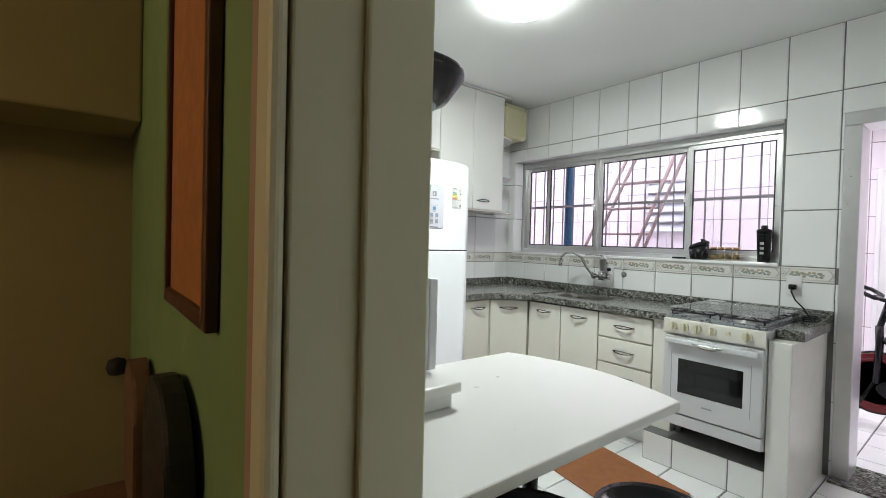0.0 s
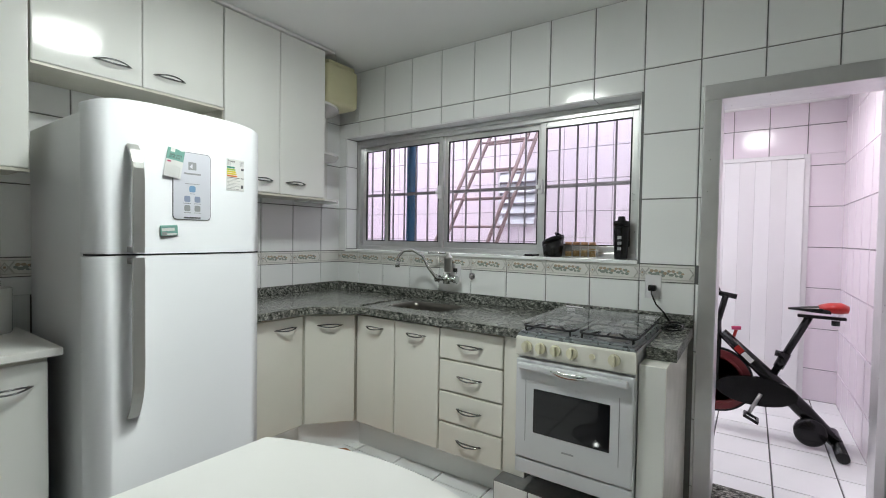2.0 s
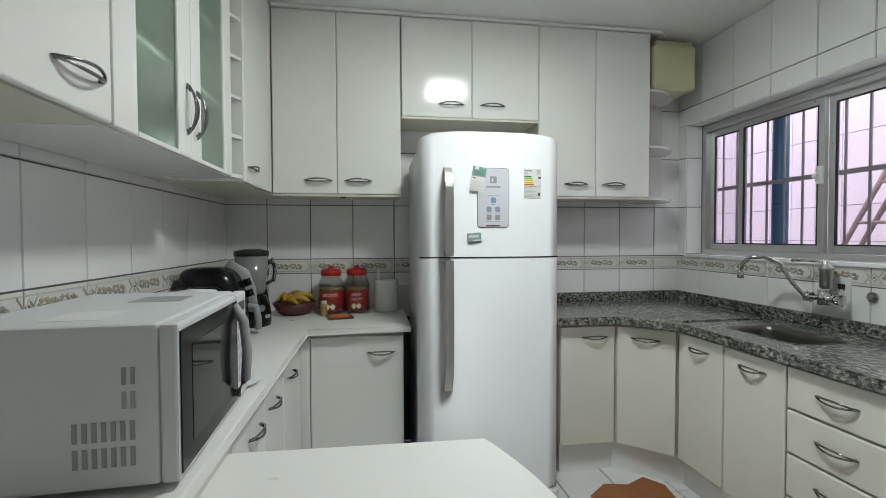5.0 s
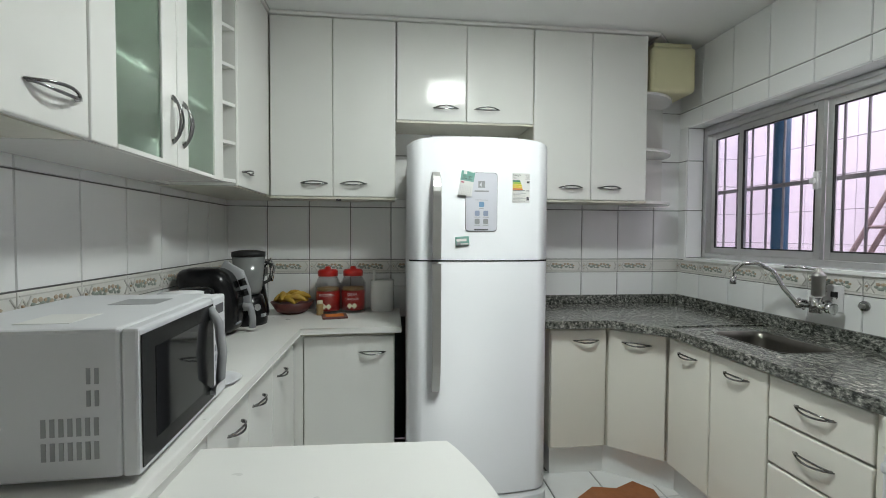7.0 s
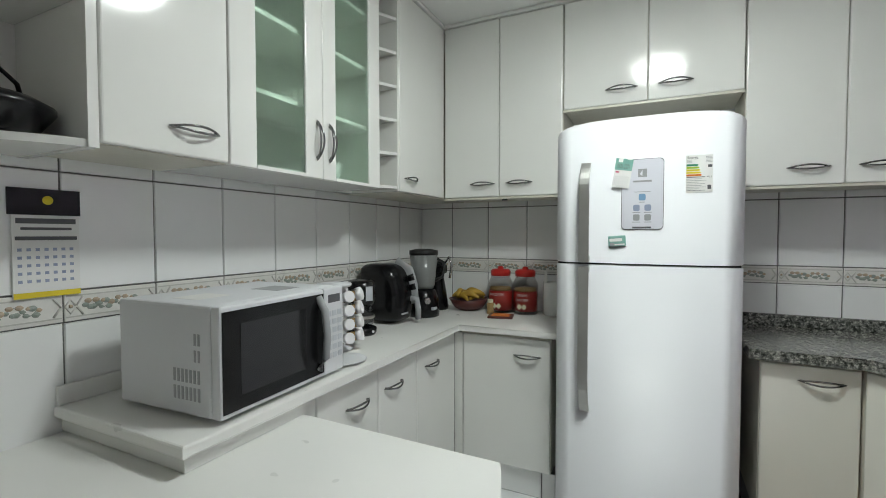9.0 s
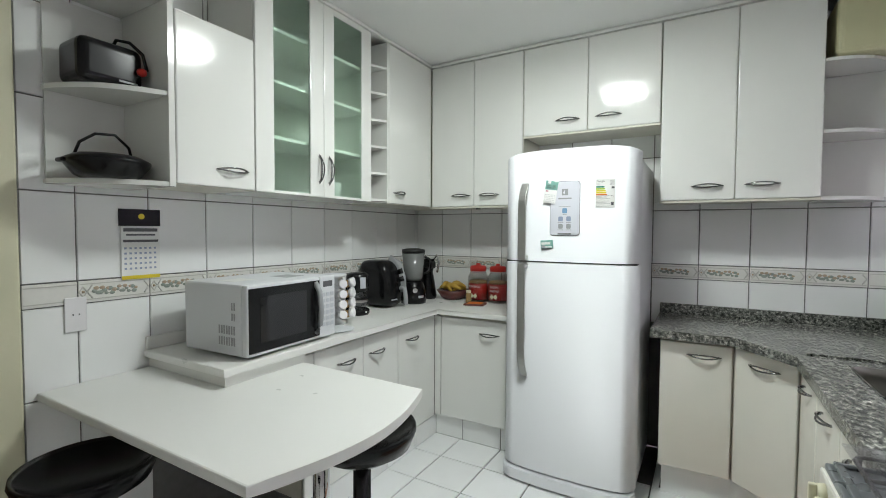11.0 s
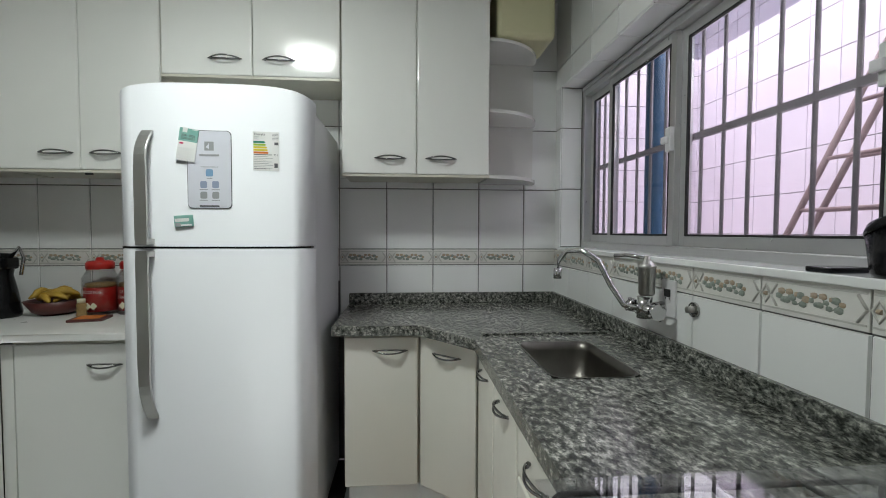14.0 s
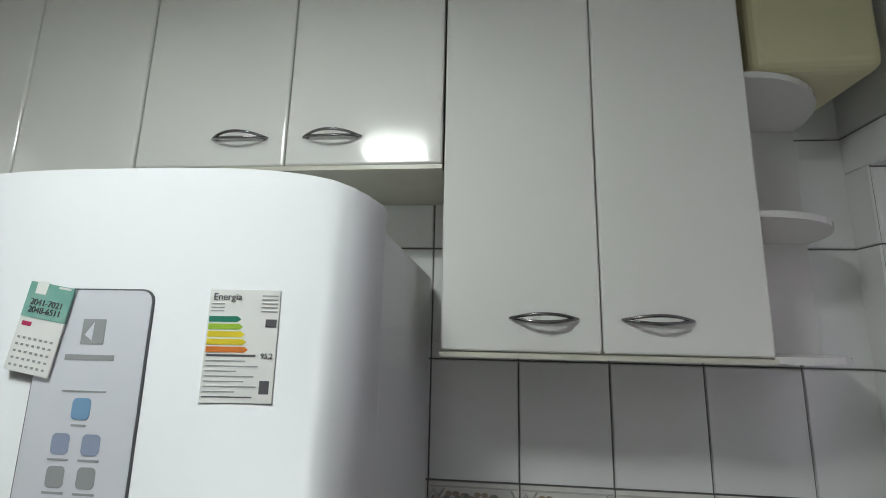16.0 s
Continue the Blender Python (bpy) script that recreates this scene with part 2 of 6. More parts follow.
# ---- mesh helpers ----
def bm_box(bm, x0, y0, z0, x1, y1, z1, bev=0.0, seg=2, mi=0):
    r = bmesh.ops.create_cube(bm, size=1.0)
    vs = r["verts"]
    for v in vs:
        v.co = Vector((x0 + (v.co.x + 0.5) * (x1 - x0), y0 + (v.co.y + 0.5) * (y1 - y0), z0 + (v.co.z + 0.5) * (z1 - z0)))
    fs = {f for v in vs for f in v.link_faces}
    for f in fs:
        f.material_index = mi
    if bev:
        es = list({e for v in vs for e in v.link_edges})
        bmesh.ops.bevel(bm, geom=es, offset=bev, segments=seg, affect="EDGES", profile=0.5, material=-1)
    return bm


def box(x0, y0, z0, x1, y1, z1, bev=0.0, seg=2):
    return bm_box(bmesh.new(), x0, y0, z0, x1, y1, z1, bev, seg)


def boxes(*rows):
    bm = bmesh.new()
    for r in rows:
        bm_box(bm, *r)
    return bm


def bm_cyl(bm, a, b, r, r2=None, n=20, mi=0):
    a, b = Vector(a), Vector(b)
    d = b - a
    m = Matrix.Translation((a + b) / 2) @ d.to_track_quat("Z", "Y").to_matrix().to_4x4()
    res = bmesh.ops.create_cone(bm, cap_ends=True, segments=n, radius1=r, radius2=r if r2 is None else r2, depth=d.length, matrix=m)
    for f in {f for v in res["verts"] for f in v.link_faces}:
        f.material_index = mi
        f.smooth = len(f.verts) == 4
    return bm


def cyl(a, b, r, r2=None, n=20):
    return bm_cyl(bmesh.new(), a, b, r, r2, n)


def lathe(profile, c=(0, 0, 0), n=28):
    """Turn (radius, height) pairs about the vertical through c."""
    bm = bmesh.new()
    rings = []
    for r, z in profile:
        rings.append([bm.verts.new((c[0] + r * math.cos(2 * math.pi * i / n), c[1] + r * math.sin(2 * math.pi * i / n), c[2] + z)) for i in range(n)])
    for p, q in zip(rings, rings[1:]):
        for i in range(n):
            f = bm.faces.new((p[i], p[(i + 1) % n], q[(i + 1) % n], q[i]))
            f.smooth = True
    if profile[0][0] > 1e-4:
        bm.faces.new(list(reversed(rings[0])))
    if profile[-1][0] > 1e-4:
        bm.faces.new(rings[-1])
    bmesh.ops.remove_doubles(bm, verts=bm.verts, dist=1e-5)
    return bm


def bm_tube(bm, pts, r, n=10, mi=0, flat=1.0, up=(0, 0, 1)):
    """A round or flattened bar along points."""
    pts = [Vector(p) for p in pts]
    rings = []
    for i, p in enumerate(pts):
        d = (pts[min(i + 1, len(pts) - 1)] - pts[max(i - 1, 0)]).normalized()
        u = Vector(up)
        if abs(d.dot(u)) > 0.95:
            u = Vector((1, 0, 0)) if abs(d.x) < 0.9 else Vector((0, 1, 0))
        s = d.cross(u).normalized()
        t = s.cross(d)
        rr = r[i] if isinstance(r, (list, tuple)) else r
        rings.append([bm.verts.new(p + rr * (s * math.cos(2 * math.pi * k / n) + t * flat * math.sin(2 * math.pi * k / n))) for k in range(n)])
    for a, b in zip(rings, rings[1:]):
        for k in range(n):
            f = bm.faces.new((a[k], a[(k + 1) % n], b[(k + 1) % n], b[k]))
            f.smooth = True
            f.material_index = mi
    bm.faces.new(list(reversed(rings[0]))).material_index = mi
    bm.faces.new(rings[-1]).material_index = mi
    return bm


def tube(pts, r, n=10, flat=1.0, up=(0, 0, 1)):
    return bm_tube(bmesh.new(), pts, r, n, 0, flat, up)


def prism(outline, z0, z1, bev=0.0):
    """An upright slab from a plan outline, counter-clockwise."""
    bm = bmesh.new()
    lo = [bm.verts.new((x, y, z0)) for x, y in outline]
    hi = [bm.verts.new((x, y, z1)) for x, y in outline]
    n = len(outline)
    bm.faces.new(list(reversed(lo)))
    bm.faces.new(hi)
    for i in range(n):
        bm.faces.new((lo[i], lo[(i + 1) % n], hi[(i + 1) % n], hi[i]))
    if bev:
        es = [e for e in bm.edges if abs(e.verts[0].co.z - e.verts[1].co.z) < 1e-6]
        bmesh.ops.bevel(bm, geom=es, offset=bev, segments=2, affect="EDGES", profile=0.5)
    return bm


def moved(bm, m):
    bm.transform(m)
    return bm


def mesh_of(name, bm, *mats):
    bmesh.ops.recalc_face_normals(bm, faces=bm.faces)
    me = bpy.data.meshes.new(name)
    bm.to_mesh(me)
    bm.free()
    for m in mats:
        me.materials.append(m)
    return me


def part(name, bm, material, parent, label=""):
    mats = material if isinstance(material, (list, tuple)) else (material,)
    ob = new(name, mesh_of(name, bm, *mats))
    ob.parent = parent
    if label:
        ob["label"] = label
    return ob


def thing(name, label, category, group="", kind="", bm=None, material=None):
    if bm is None:
        ob = new(name)
        ob.empty_display_size = 0.05
    else:
        mats = material if isinstance(material, (list, tuple)) else (material,)
        ob = new(name, mesh_of(name, bm, *mats))
    return tagged(ob, label, category, group, kind)


def setting(name, bm, material, label, category):
    return thing(name, label, category, kind="structure", bm=bm, material=material)


def words(text, size, m, material, parent, name="lettering", bold=0.0):
    cu = bpy.data.curves.new(name, "FONT")
    cu.body, cu.size, cu.extrude, cu.offset = text, size, 0.0004, bold
    cu.align_x, cu.align_y = "CENTER", "CENTER"
    tmp = bpy.data.objects.new(name, cu)
    me = bpy.data.meshes.new_from_object(tmp)
    bpy.data.objects.remove(tmp)
    me.materials.append(material)
    me.transform(m)
    ob = new(name, me)
    ob.parent = parent
    return ob


FACE_S = pose(0, 0, 0, 90, 0, 0)        # lettering that faces -y
FACE_E = pose(0, 0, 0, 90, 0, 90)       # lettering that faces +x
FACE_W = pose(0, 0, 0, 90, 0, -90)      # lettering that faces -x


def cut_rect(rects, hole):
    out = []
    a0, b0, a1, b1 = hole
    for u0, v0, u1, v1 in rects:
        if a0 >= u1 or a1 <= u0 or b0 >= v1 or b1 <= v0:
            out.append((u0, v0, u1, v1))
            continue
        if v0 < b0:
            out.append((u0, v0, u1, b0))
        if b1 < v1:
            out.append((u0, b1, u1, v1))
        lo, hi = max(v0, b0), min(v1, b1)
        if u0 < a0:
            out.append((u0, lo, a0, hi))
        if a1 < u1:
            out.append((a1, lo, u1, hi))
    return [r for r in out if r[2] - r[0] > 0.012 and r[3] - r[1] > 0.012]


TILE_MESH = {}


def tile_mesh(w, h, d, material, key):
    k = (key, round(w, 3), round(h, 3))
    if k not in TILE_MESH:
        e = 0.0022
        vs = [(0, 0, 0), (w, 0, 0), (w, h, 0), (0, h, 0), (e, e, d), (w - e, e, d), (w - e, h - e, d), (e, h - e, d)]
        me = bpy.data.meshes.new(key)
        me.from_pydata(vs, [], [(4, 5, 6, 7), (0, 1, 5, 4), (1, 2, 6, 5), (2, 3, 7, 6), (3, 0, 4, 7)])
        me.materials.append(material)
        TILE_MESH[k] = me
    return TILE_MESH[k]


def lay_tiles(parent, m, us, vs, holes, material, key, gap=0.004, depth=0.006, skip=()):
    """Tiles as pieces on a plane: m takes (u, v, out) to the world."""
    for i in range(len(us) - 1):
        for j in range(len(vs) - 1):
            if j in skip:
                continue
            rects = [(us[i] + gap / 2, vs[j] + gap / 2, us[i + 1] - gap / 2, vs[j + 1] - gap / 2)]
            for h in holes:
                rects = cut_rect(rects, h)
            for u0, v0, u1, v1 in rects:
                ob = new(key, tile_mesh(u1 - u0, v1 - v0, depth, material, key))
                ob.parent = parent
                ob.matrix_local = m @ Matrix.Translation((u0, v0, 0))


def steps(a, b, d, start):
    """Joints from a to b, d apart, one of them at start."""
    first = start - math.floor((start - a) / d) * d
    out = [a]
    x = first
    while x < b - 1e-6:
        if x > a + 1e-6:
            out.append(x)
        x += d
    out.append(b)
    return out


def frame_axes(o, u, v, n):
    m = Matrix((u, v, n)).transposed().to_4x4()
    m.translation = o
    return m


# ---- large structure ----
DOOR_E = (-0.05, 0.0, 0.685, 2.04)     # door to the yard: y0, z0, y1, z1
WIN = (0.965, 1.19, 3.135, 2.062)      # window
DOOR_W0, DOOR_W1, DOOR_WZ = -0.25, 0.59, 2.10   # doorway from the living room
WT = 0.53                               # living-room face of the west wall
EO = 3.88                               # yard face of the east wall


def wall_x(name, x0, x1, y0, y1, z1, holes, material, label):
    """A wall across x with rectangular openings (y0, z0, y1, z1)."""
    rects = [(y0, 0.0, y1, z1)]
    for h in holes:
        rects = cut_rect(rects, h)
    bm = bmesh.new()
    for a, b, c, d in rects:
        bm_box(bm, x0, a, b, x1, c, d)
    return setting(name, bm, material, label, "wall")


wall_east = wall_x("wall_east", E, EO, S - 0.15, N + 0.15, C, [DOOR_E, (WIN[0], WIN[1] - 0.021, WIN[2], WIN[3])], M_GROUT, "white tiled kitchen wall with window and yard door")
wall_north = setting("wall_north", box(WT, N, 0, E, N + 0.15, C), M_GROUT, "white tiled kitchen wall behind the fridge", "wall")
wall_west = wall_x("wall_west", WT + 0.004, W, DOOR_W1 - 0.9, N, C, [(DOOR_W0 - 0.026, 0, DOOR_W1 + 0.026, DOOR_WZ)], M_GROUT, "white tiled kitchen wall behind the microwave")
wall_south = setting("wall_south", box(WT, S - 0.15, 0, E, S, C), M_TILE, "plain white kitchen wall by the yard door", "wall")
wall_west_end = setting("wall_west_end", box(WT + 0.004, S, 0, W, DOOR_W1 - 0.9, C), M_GREENW, "painted wall beside the living room doorway", "wall")
floor = setting("floor", box(WT, S, -0.08, E, N, -0.006), M_FGROUT, "white square floor tiles with dark joints", "floor")
ceiling = setting("ceiling", box(WT, S - 0.15, C, EO, N + 0.15, C + 0.12), M_CEIL, "smooth white painted kitchen ceiling", "ceiling")

# doorway casing to the living room
door_1 = thing("door_1", "cream painted wooden doorway casing of the kitchen", "door frame", kind="structure")
part("jamb", boxes((WT - 0.0, DOOR_W1 - 0.0, 0, W + 0.03, DOOR_W1 + 0.024, DOOR_WZ, 0.003), (WT + 0.085, DOOR_W1 - 0.012, 0, W + 0.042, DOOR_W1, DOOR_WZ, 0.004)), M_DOORP, door_1)
part("casing", box(W + 0.009, DOOR_W1 + 0.002, 0, W + 0.045, DOOR_W1 + 0.10, DOOR_WZ + 0.1, 0.008), M_DOORP, door_1)
part("casing", box(WT - 0.022, DOOR_W1 + 0.002, 0, WT - 0.002, DOOR_W1 + 0.055, DOOR_WZ + 0.1, 0.008), M_DOORP, door_1)
part("header", box(W + 0.009, DOOR_W0 - 0.10, DOOR_WZ, W + 0.045, DOOR_W1, DOOR_WZ + 0.1, 0.008), M_DOORP, door_1)
part("jamb", box(WT, DOOR_W0 - 0.024, 0, W + 0.03, DOOR_W0, DOOR_WZ, 0.003), M_DOORP, door_1)

# living room shell
LX, LY0, LY1 = -4.2, -2.2, 2.5
setting("wall_living_east", boxes((WT - 0.012, DOOR_W1 + 0.057, 0, WT - 0.001, LY1, 2.7), (WT - 0.012, LY0, 0, WT - 0.001, DOOR_W0 - 0.026, 2.7)), M_GREENW, "muted green painted living room wall", "wall")
setting("trim_salmon", box(WT - 0.018, DOOR_W1 + 0.057, 0, WT - 0.0125, DOOR_W1 + 0.085, 2.4), M_PINKW, "narrow salmon painted strip beside the doorway", "trim")
setting("wall_living_north", boxes((LX, LY1, 0, WT, LY1 + 0.12, 2.7)), M_OLIVE, "dim ochre painted living room wall", "wall")
setting("wall_living_south", box(LX, LY0 - 0.12, 0, WT, LY0, 2.7), M_OLIVE, "ochre painted living room wall", "wall")
setting("wall_living_west", boxes((LX - 0.12, LY0, 0, LX, 0.9, 2.7), (LX - 0.12, 2.0, 0, LX, LY1, 2.7), (LX - 0.12, 0.9, 0, LX, 2.0, 0.7), (LX - 0.12, 0.9, 1.9, LX, 2.0, 2.7)), M_OLIVE, "far living room wall with a barred window", "wall")
setting("floor_living", box(LX, LY0, -0.08, WT, LY1, -0.002), M_LFLOOR, "brown living room floor", "floor")
setting("ceiling_living", box(LX, LY0, 2.7, WT, LY1, 2.8), M_CEIL, "plain living room ceiling", "ceiling")
setting("trim_beam", box(-1.6, 2.1, 1.68, WT - 0.013, LY1, 2.7, 0.01), M_OLIVE, "ochre painted beam above the wall", "beam")

# ---- kitchen: window and doors ----
def handle(parent, c, along, out, length=0.125):
    """A bowed chrome pull centred at c."""
    c, a, o = Vector(c), Vector(along).normalized(), Vector(out).normalized()
    side = a.cross(o)
    bm = bmesh.new()
    for k in (-1, 1):
        pts, rad = [], []
        for i in range(13):
            q = i / 12 * 2 - 1
            pts.append(c + a * (q * length * 0.46) + side * (k * 0.0085 * (1 - q * q)) + o * (0.006 + 0.022 * (1 - q * q)))
            rad.append(0.0030 + 0.0008 * (1 - q * q))
        bm_tube(bm, pts, rad, 8, up=tuple(o))
    for k in (-1, 1):
        p = c + a * (k * length * 0.5)
        bm_tube(bm, [p - a * (k * 0.022) + o * 0.010, p - a * (k * 0.010) + o * 0.006, p + o * 0.001], [0.0052, 0.0048, 0.0022], 8, up=tuple(o))
        bm_cyl(bm, p - a * (k * 0.012) - o * 0.001, p - a * (k * 0.012) + o * 0.007, 0.0045, 0.004, 10)
    return part("handle", bm, M_REFCHROME, parent, "bowed two-strand chrome handle with dark reflections in its colour")


window_1 = thing("window_1", "aluminium sliding kitchen window with four glass panes", "window", kind="structure")
y0, z0, y1, z1 = WIN
fx0, fx1 = 3.775, 3.85
part("window_frame", boxes((fx0, y0, z0, fx1, y0 + 0.035, z1, 0.003), (fx0, y1 - 0.035, z0, fx1, y1, z1, 0.003), (fx0, y0 + 0.035, z1 - 0.055, fx1, y1 - 0.035, z1, 0.003),
                           (fx0, y0 + 0.035, z0 - 0.020, fx1, y1 - 0.035, z0 + 0.03, 0.003), (fx0 - 0.012, y0 + 0.02, z1 - 0.03, fx0, y1 - 0.02, z1 - 0.012, 0.003)), M_ALU, window_1)
for a, b, px in ((2.825, 3.10, 3.825), (2.30, 2.84, 3.802), (1.555, 2.30, 3.825), (1.0, 1.567, 3.802)):
    sash = part("sash", boxes((px - 0.012, a, z0 + 0.03, px + 0.012, a + 0.034, z1 - 0.055, 0.002), (px - 0.012, b - 0.034, z0 + 0.03, px + 0.012, b, z1 - 0.055, 0.002),
                              (px - 0.012, a + 0.034, z0 + 0.03, px + 0.012, b - 0.034, z0 + 0.068, 0.002), (px - 0.012, a + 0.034, z1 - 0.09, px + 0.012, b - 0.034, z1 - 0.055, 0.002)), M_ALU, window_1)
    pane = part("pane", box(px - 0.002, a + 0.034, z0 + 0.068, px + 0.002, b - 0.034, z1 - 0.09), M_CLEAR, sash, "clear glass pane")
    pane.visible_shadow = False
    g0, g1, h0, h1, gw = a + 0.034, b - 0.034, z0 + 0.068, z1 - 0.09, 0.007
    part("gasket", boxes((px - 0.0128, g0, h0, px - 0.003, g0 + gw, h1), (px - 0.0128, g1 - gw, h0, px - 0.003, g1, h1), (px - 0.0128, g0 + gw, h0, px - 0.003, g1 - gw, h0 + gw), (px - 0.0128, g0 + gw, h1 - gw, px - 0.003, g1 - gw, h1)), M_MATTE, sash, "black rubber gasket")
for yy in (2.318, 1.56):
    part("latch", boxes((3.772, yy - 0.016, 1.57, 3.792, yy + 0.016, 1.66, 0.004), (3.758, yy - 0.006, 1.60, 3.772, yy + 0.022, 1.625, 0.003)), M_PVC, window_1, "small white plastic latch")
part("window_sill", box(3.642, y0 + 0.001, z0 - 0.0205, 3.7745, y1 - 0.001, z0, 0.003), M_TILE, window_1, "white tiled window sill")

bars = thing("window_bars", "painted iron security bars outside the kitchen window", "window bars")
yy = y0 + 0.06
while yy < y1 - 0.03:
    part("bar", cyl((3.868, yy, z0 + 0.01), (3.868, yy, z1 - 0.01), 0.0065, n=10), M_BAR, bars)
    yy += 0.1125
part("crossbar", box(3.860, y0 + 0.002, 1.612, 3.876, y1 - 0.002, 1.634), M_BAR, bars)

door_2 = thing("door_2", "open white louvred aluminium yard door with frosted panes", "door", kind="structure")
part("door_frame", boxes((3.645, DOOR_E[2] - 0.075, 0, 3.87, DOOR_E[2], 1.965, 0.004), (3.645, DOOR_E[0], 0, 3.87, DOOR_E[0] + 0.075, 1.965, 0.004), (3.645, DOOR_E[0], 1.965, 3.87, DOOR_E[2], DOOR_E[3], 0.004)), M_ALU, door_2, "worn aluminium door frame")
leaf = thing("door_leaf", "open aluminium door leaf with frosted panes and louvres", "door")
LW = 0.58
part("stile", box(0, -0.015, 0.02, 0.05, 0.015, 1.93, 0.003), M_ALU, leaf)
part("stile", box(LW - 0.05, -0.015, 0.02, LW, 0.015, 1.93, 0.003), M_ALU, leaf)
for i, zz in enumerate((0.02, 0.56, 0.83, 1.10, 1.37, 1.64, 1.89)):
    part("rail", box(0.05, -0.013, zz, LW - 0.05, 0.013, zz + 0.04, 0.003), M_ALU, leaf)
    if 1 <= i < 6:
        part("pane", box(0.05, -0.003, zz + 0.04, LW - 0.05, 0.003, zz + 0.23), M_LEAFP, leaf, "frosted glass pane")
for i in range(14):
    zz = 0.075 + i * 0.034
    part("louvre", moved(box(0.05, -0.012, -0.002, LW - 0.05, 0.012, 0.002), pose(0, 0, zz, 40, 0, 0)), M_ALU, leaf)
leaf.matrix_world = pose(3.635, 0.03, 0, 0, 0, 209)
setting("threshold", prism([(3.56, DOOR_E[0]), (EO + 0.04, DOOR_E[0]), (EO + 0.04, DOOR_E[2]), (3.56, DOOR_E[2])], -0.004, 0.012, 0.003), M_GRANITE, "dark granite threshold of the yard door", "threshold")


# ---- kitchen: cabinets ----
def slab_door(parent, m, w, h, material=M_CAB, t=0.018, name="door"):
    """A door panel on the plane of m: u across, v up, out towards the room."""
    bm = box(0.0015, 0.0015, 0.0, w - 0.0015, h - 0.0015, t, 0.0065, 3)
    return part(name, moved(bm, m), material, parent)


def facing_s(x, y, z):
    return frame_axes((x, y, z), (1, 0, 0), (0, 0, 1), (0, -1, 0))


def facing_e(x, y, z):
    return frame_axes((x, y, z), (0, 1, 0), (0, 0, 1), (1, 0, 0))


def facing_w(x, y, z):
    return frame_axes((x, y, z), (0, -1, 0), (0, 0, 1), (-1, 0, 0))


UY, UX = 2.868, 1.017
upper = "upper cabinets"
for x0, xm, x1, zb, hz in ((UX, 1.356, 1.705, UB, UB + 0.075), (1.708, 2.109, 2.505, 1.98, 2.055), (2.508, 2.861, 3.21, UB, UB + 0.075)):
    short = zb > 1.8
    cab = thing("wall_cabinet", "short white two-door wall cabinet above the fridge" if short else "tall glossy white two-door wall cabinet", "cabinet", upper)
    part("body", box(x0 + 0.001, UY + 0.02, zb - 0.002, x1 - 0.001, N - 0.01, UT), M_TRIM, cab)
    for a, b, hx in ((x0, xm, xm - 0.125 if not short else xm - 0.12), (xm, x1, xm + 0.115 if not short else xm + 0.12)):
        d = slab_door(cab, facing_s(a, UY + 0.018, zb), b - a, UT - zb)
        handle(d, (hx if not (x0 < 1.1 and b == xm) else xm - 0.10, UY - 0.001, hz), (1, 0, 0), (0, -1, 0), 0.15)
    part("edging", box(x0, UY - 0.001, zb - 0.012, x1, UY + 0.017, zb - 0.001), M_TRIM, cab)

part("catch", box(1.372, UY + 0.002, UB - 0.021, 1.402, UY + 0.016, UB - 0.0125, 0.002), M_MATTE, bpy.data.objects["wall_cabinet"], "small black door catch")

# rounded end shelves by the window
end = thing("corner_shelf", "open white end shelves with rounded fronts", "shelf")


def quarter(cx, cy, rx, ry, a0, a1, n=12):
    return [(cx + rx * math.cos(radians(a0 + (a1 - a0) * i / n)), cy + ry * math.sin(radians(a0 + (a1 - a0) * i / n))) for i in range(n + 1)]


part("back", box(3.212, N - 0.024, UB, 3.515, N - 0.010, 2.20), M_CAB, end)
for zz in (UB - 0.012, 1.85, 2.19):
    part("shelf", prism([(3.212, N - 0.025)] + quarter(3.212, N - 0.025, 0.305, 0.31, -90, 0), zz, zz + 0.016, 0.003), M_CAB, end)
tank = thing("plastic_tank", "yellowed plastic canister on the end shelf", "canister")
part("body", box(3.25, 2.89, 2.21, 3.54, 3.17, 2.49, 0.03, 4), M_TANK, tank)
part("lid", box(3.27, 2.91, 2.485, 3.52, 3.15, 2.515, 0.01, 2), M_TANK, tank)

# west upper row
cabd = thing("wall_cabinet", "low white one-door wall cabinet over the table", "cabinet", upper)
part("body", box(W + 0.01, 1.055, UB, UX - 0.02, 1.394, 2.19), M_TRIM, cabd)
d = slab_door(cabd, facing_e(UX - 0.018, 1.052, UB), 0.342, 0.65)
handle(d, (UX + 0.001, 1.285, UB + 0.075), (0, 1, 0), (1, 0, 0), 0.15)

cabg = thing("glass_cabinet", "tall white wall cabinet with two frosted glass doors", "cabinet", upper)
for q in ((W + 0.01, 1.398, UB, UX - 0.02, 1.414, UT), (W + 0.01, 2.172, UB, UX - 0.02, 2.188, UT)):
    part("side", box(*q), M_CAB, cabg)
part("bottom", box(W + 0.01, 1.414, UB, UX - 0.02, 2.172, UB + 0.016), M_CAB, cabg)
part("top", box(W + 0.01, 1.414, UT - 0.016, UX - 0.02, 2.172, UT), M_CAB, cabg)
part("back", box(W + 0.01, 1.414, UB + 0.016, W + 0.018, 2.172, UT - 0.016), M_CAB, cabg)
for zz in (1.80, 2.06, 2.30):
    part("shelf", box(W + 0.02, 1.415, zz, UX - 0.04, 2.171, zz + 0.015), M_CAB, cabg)
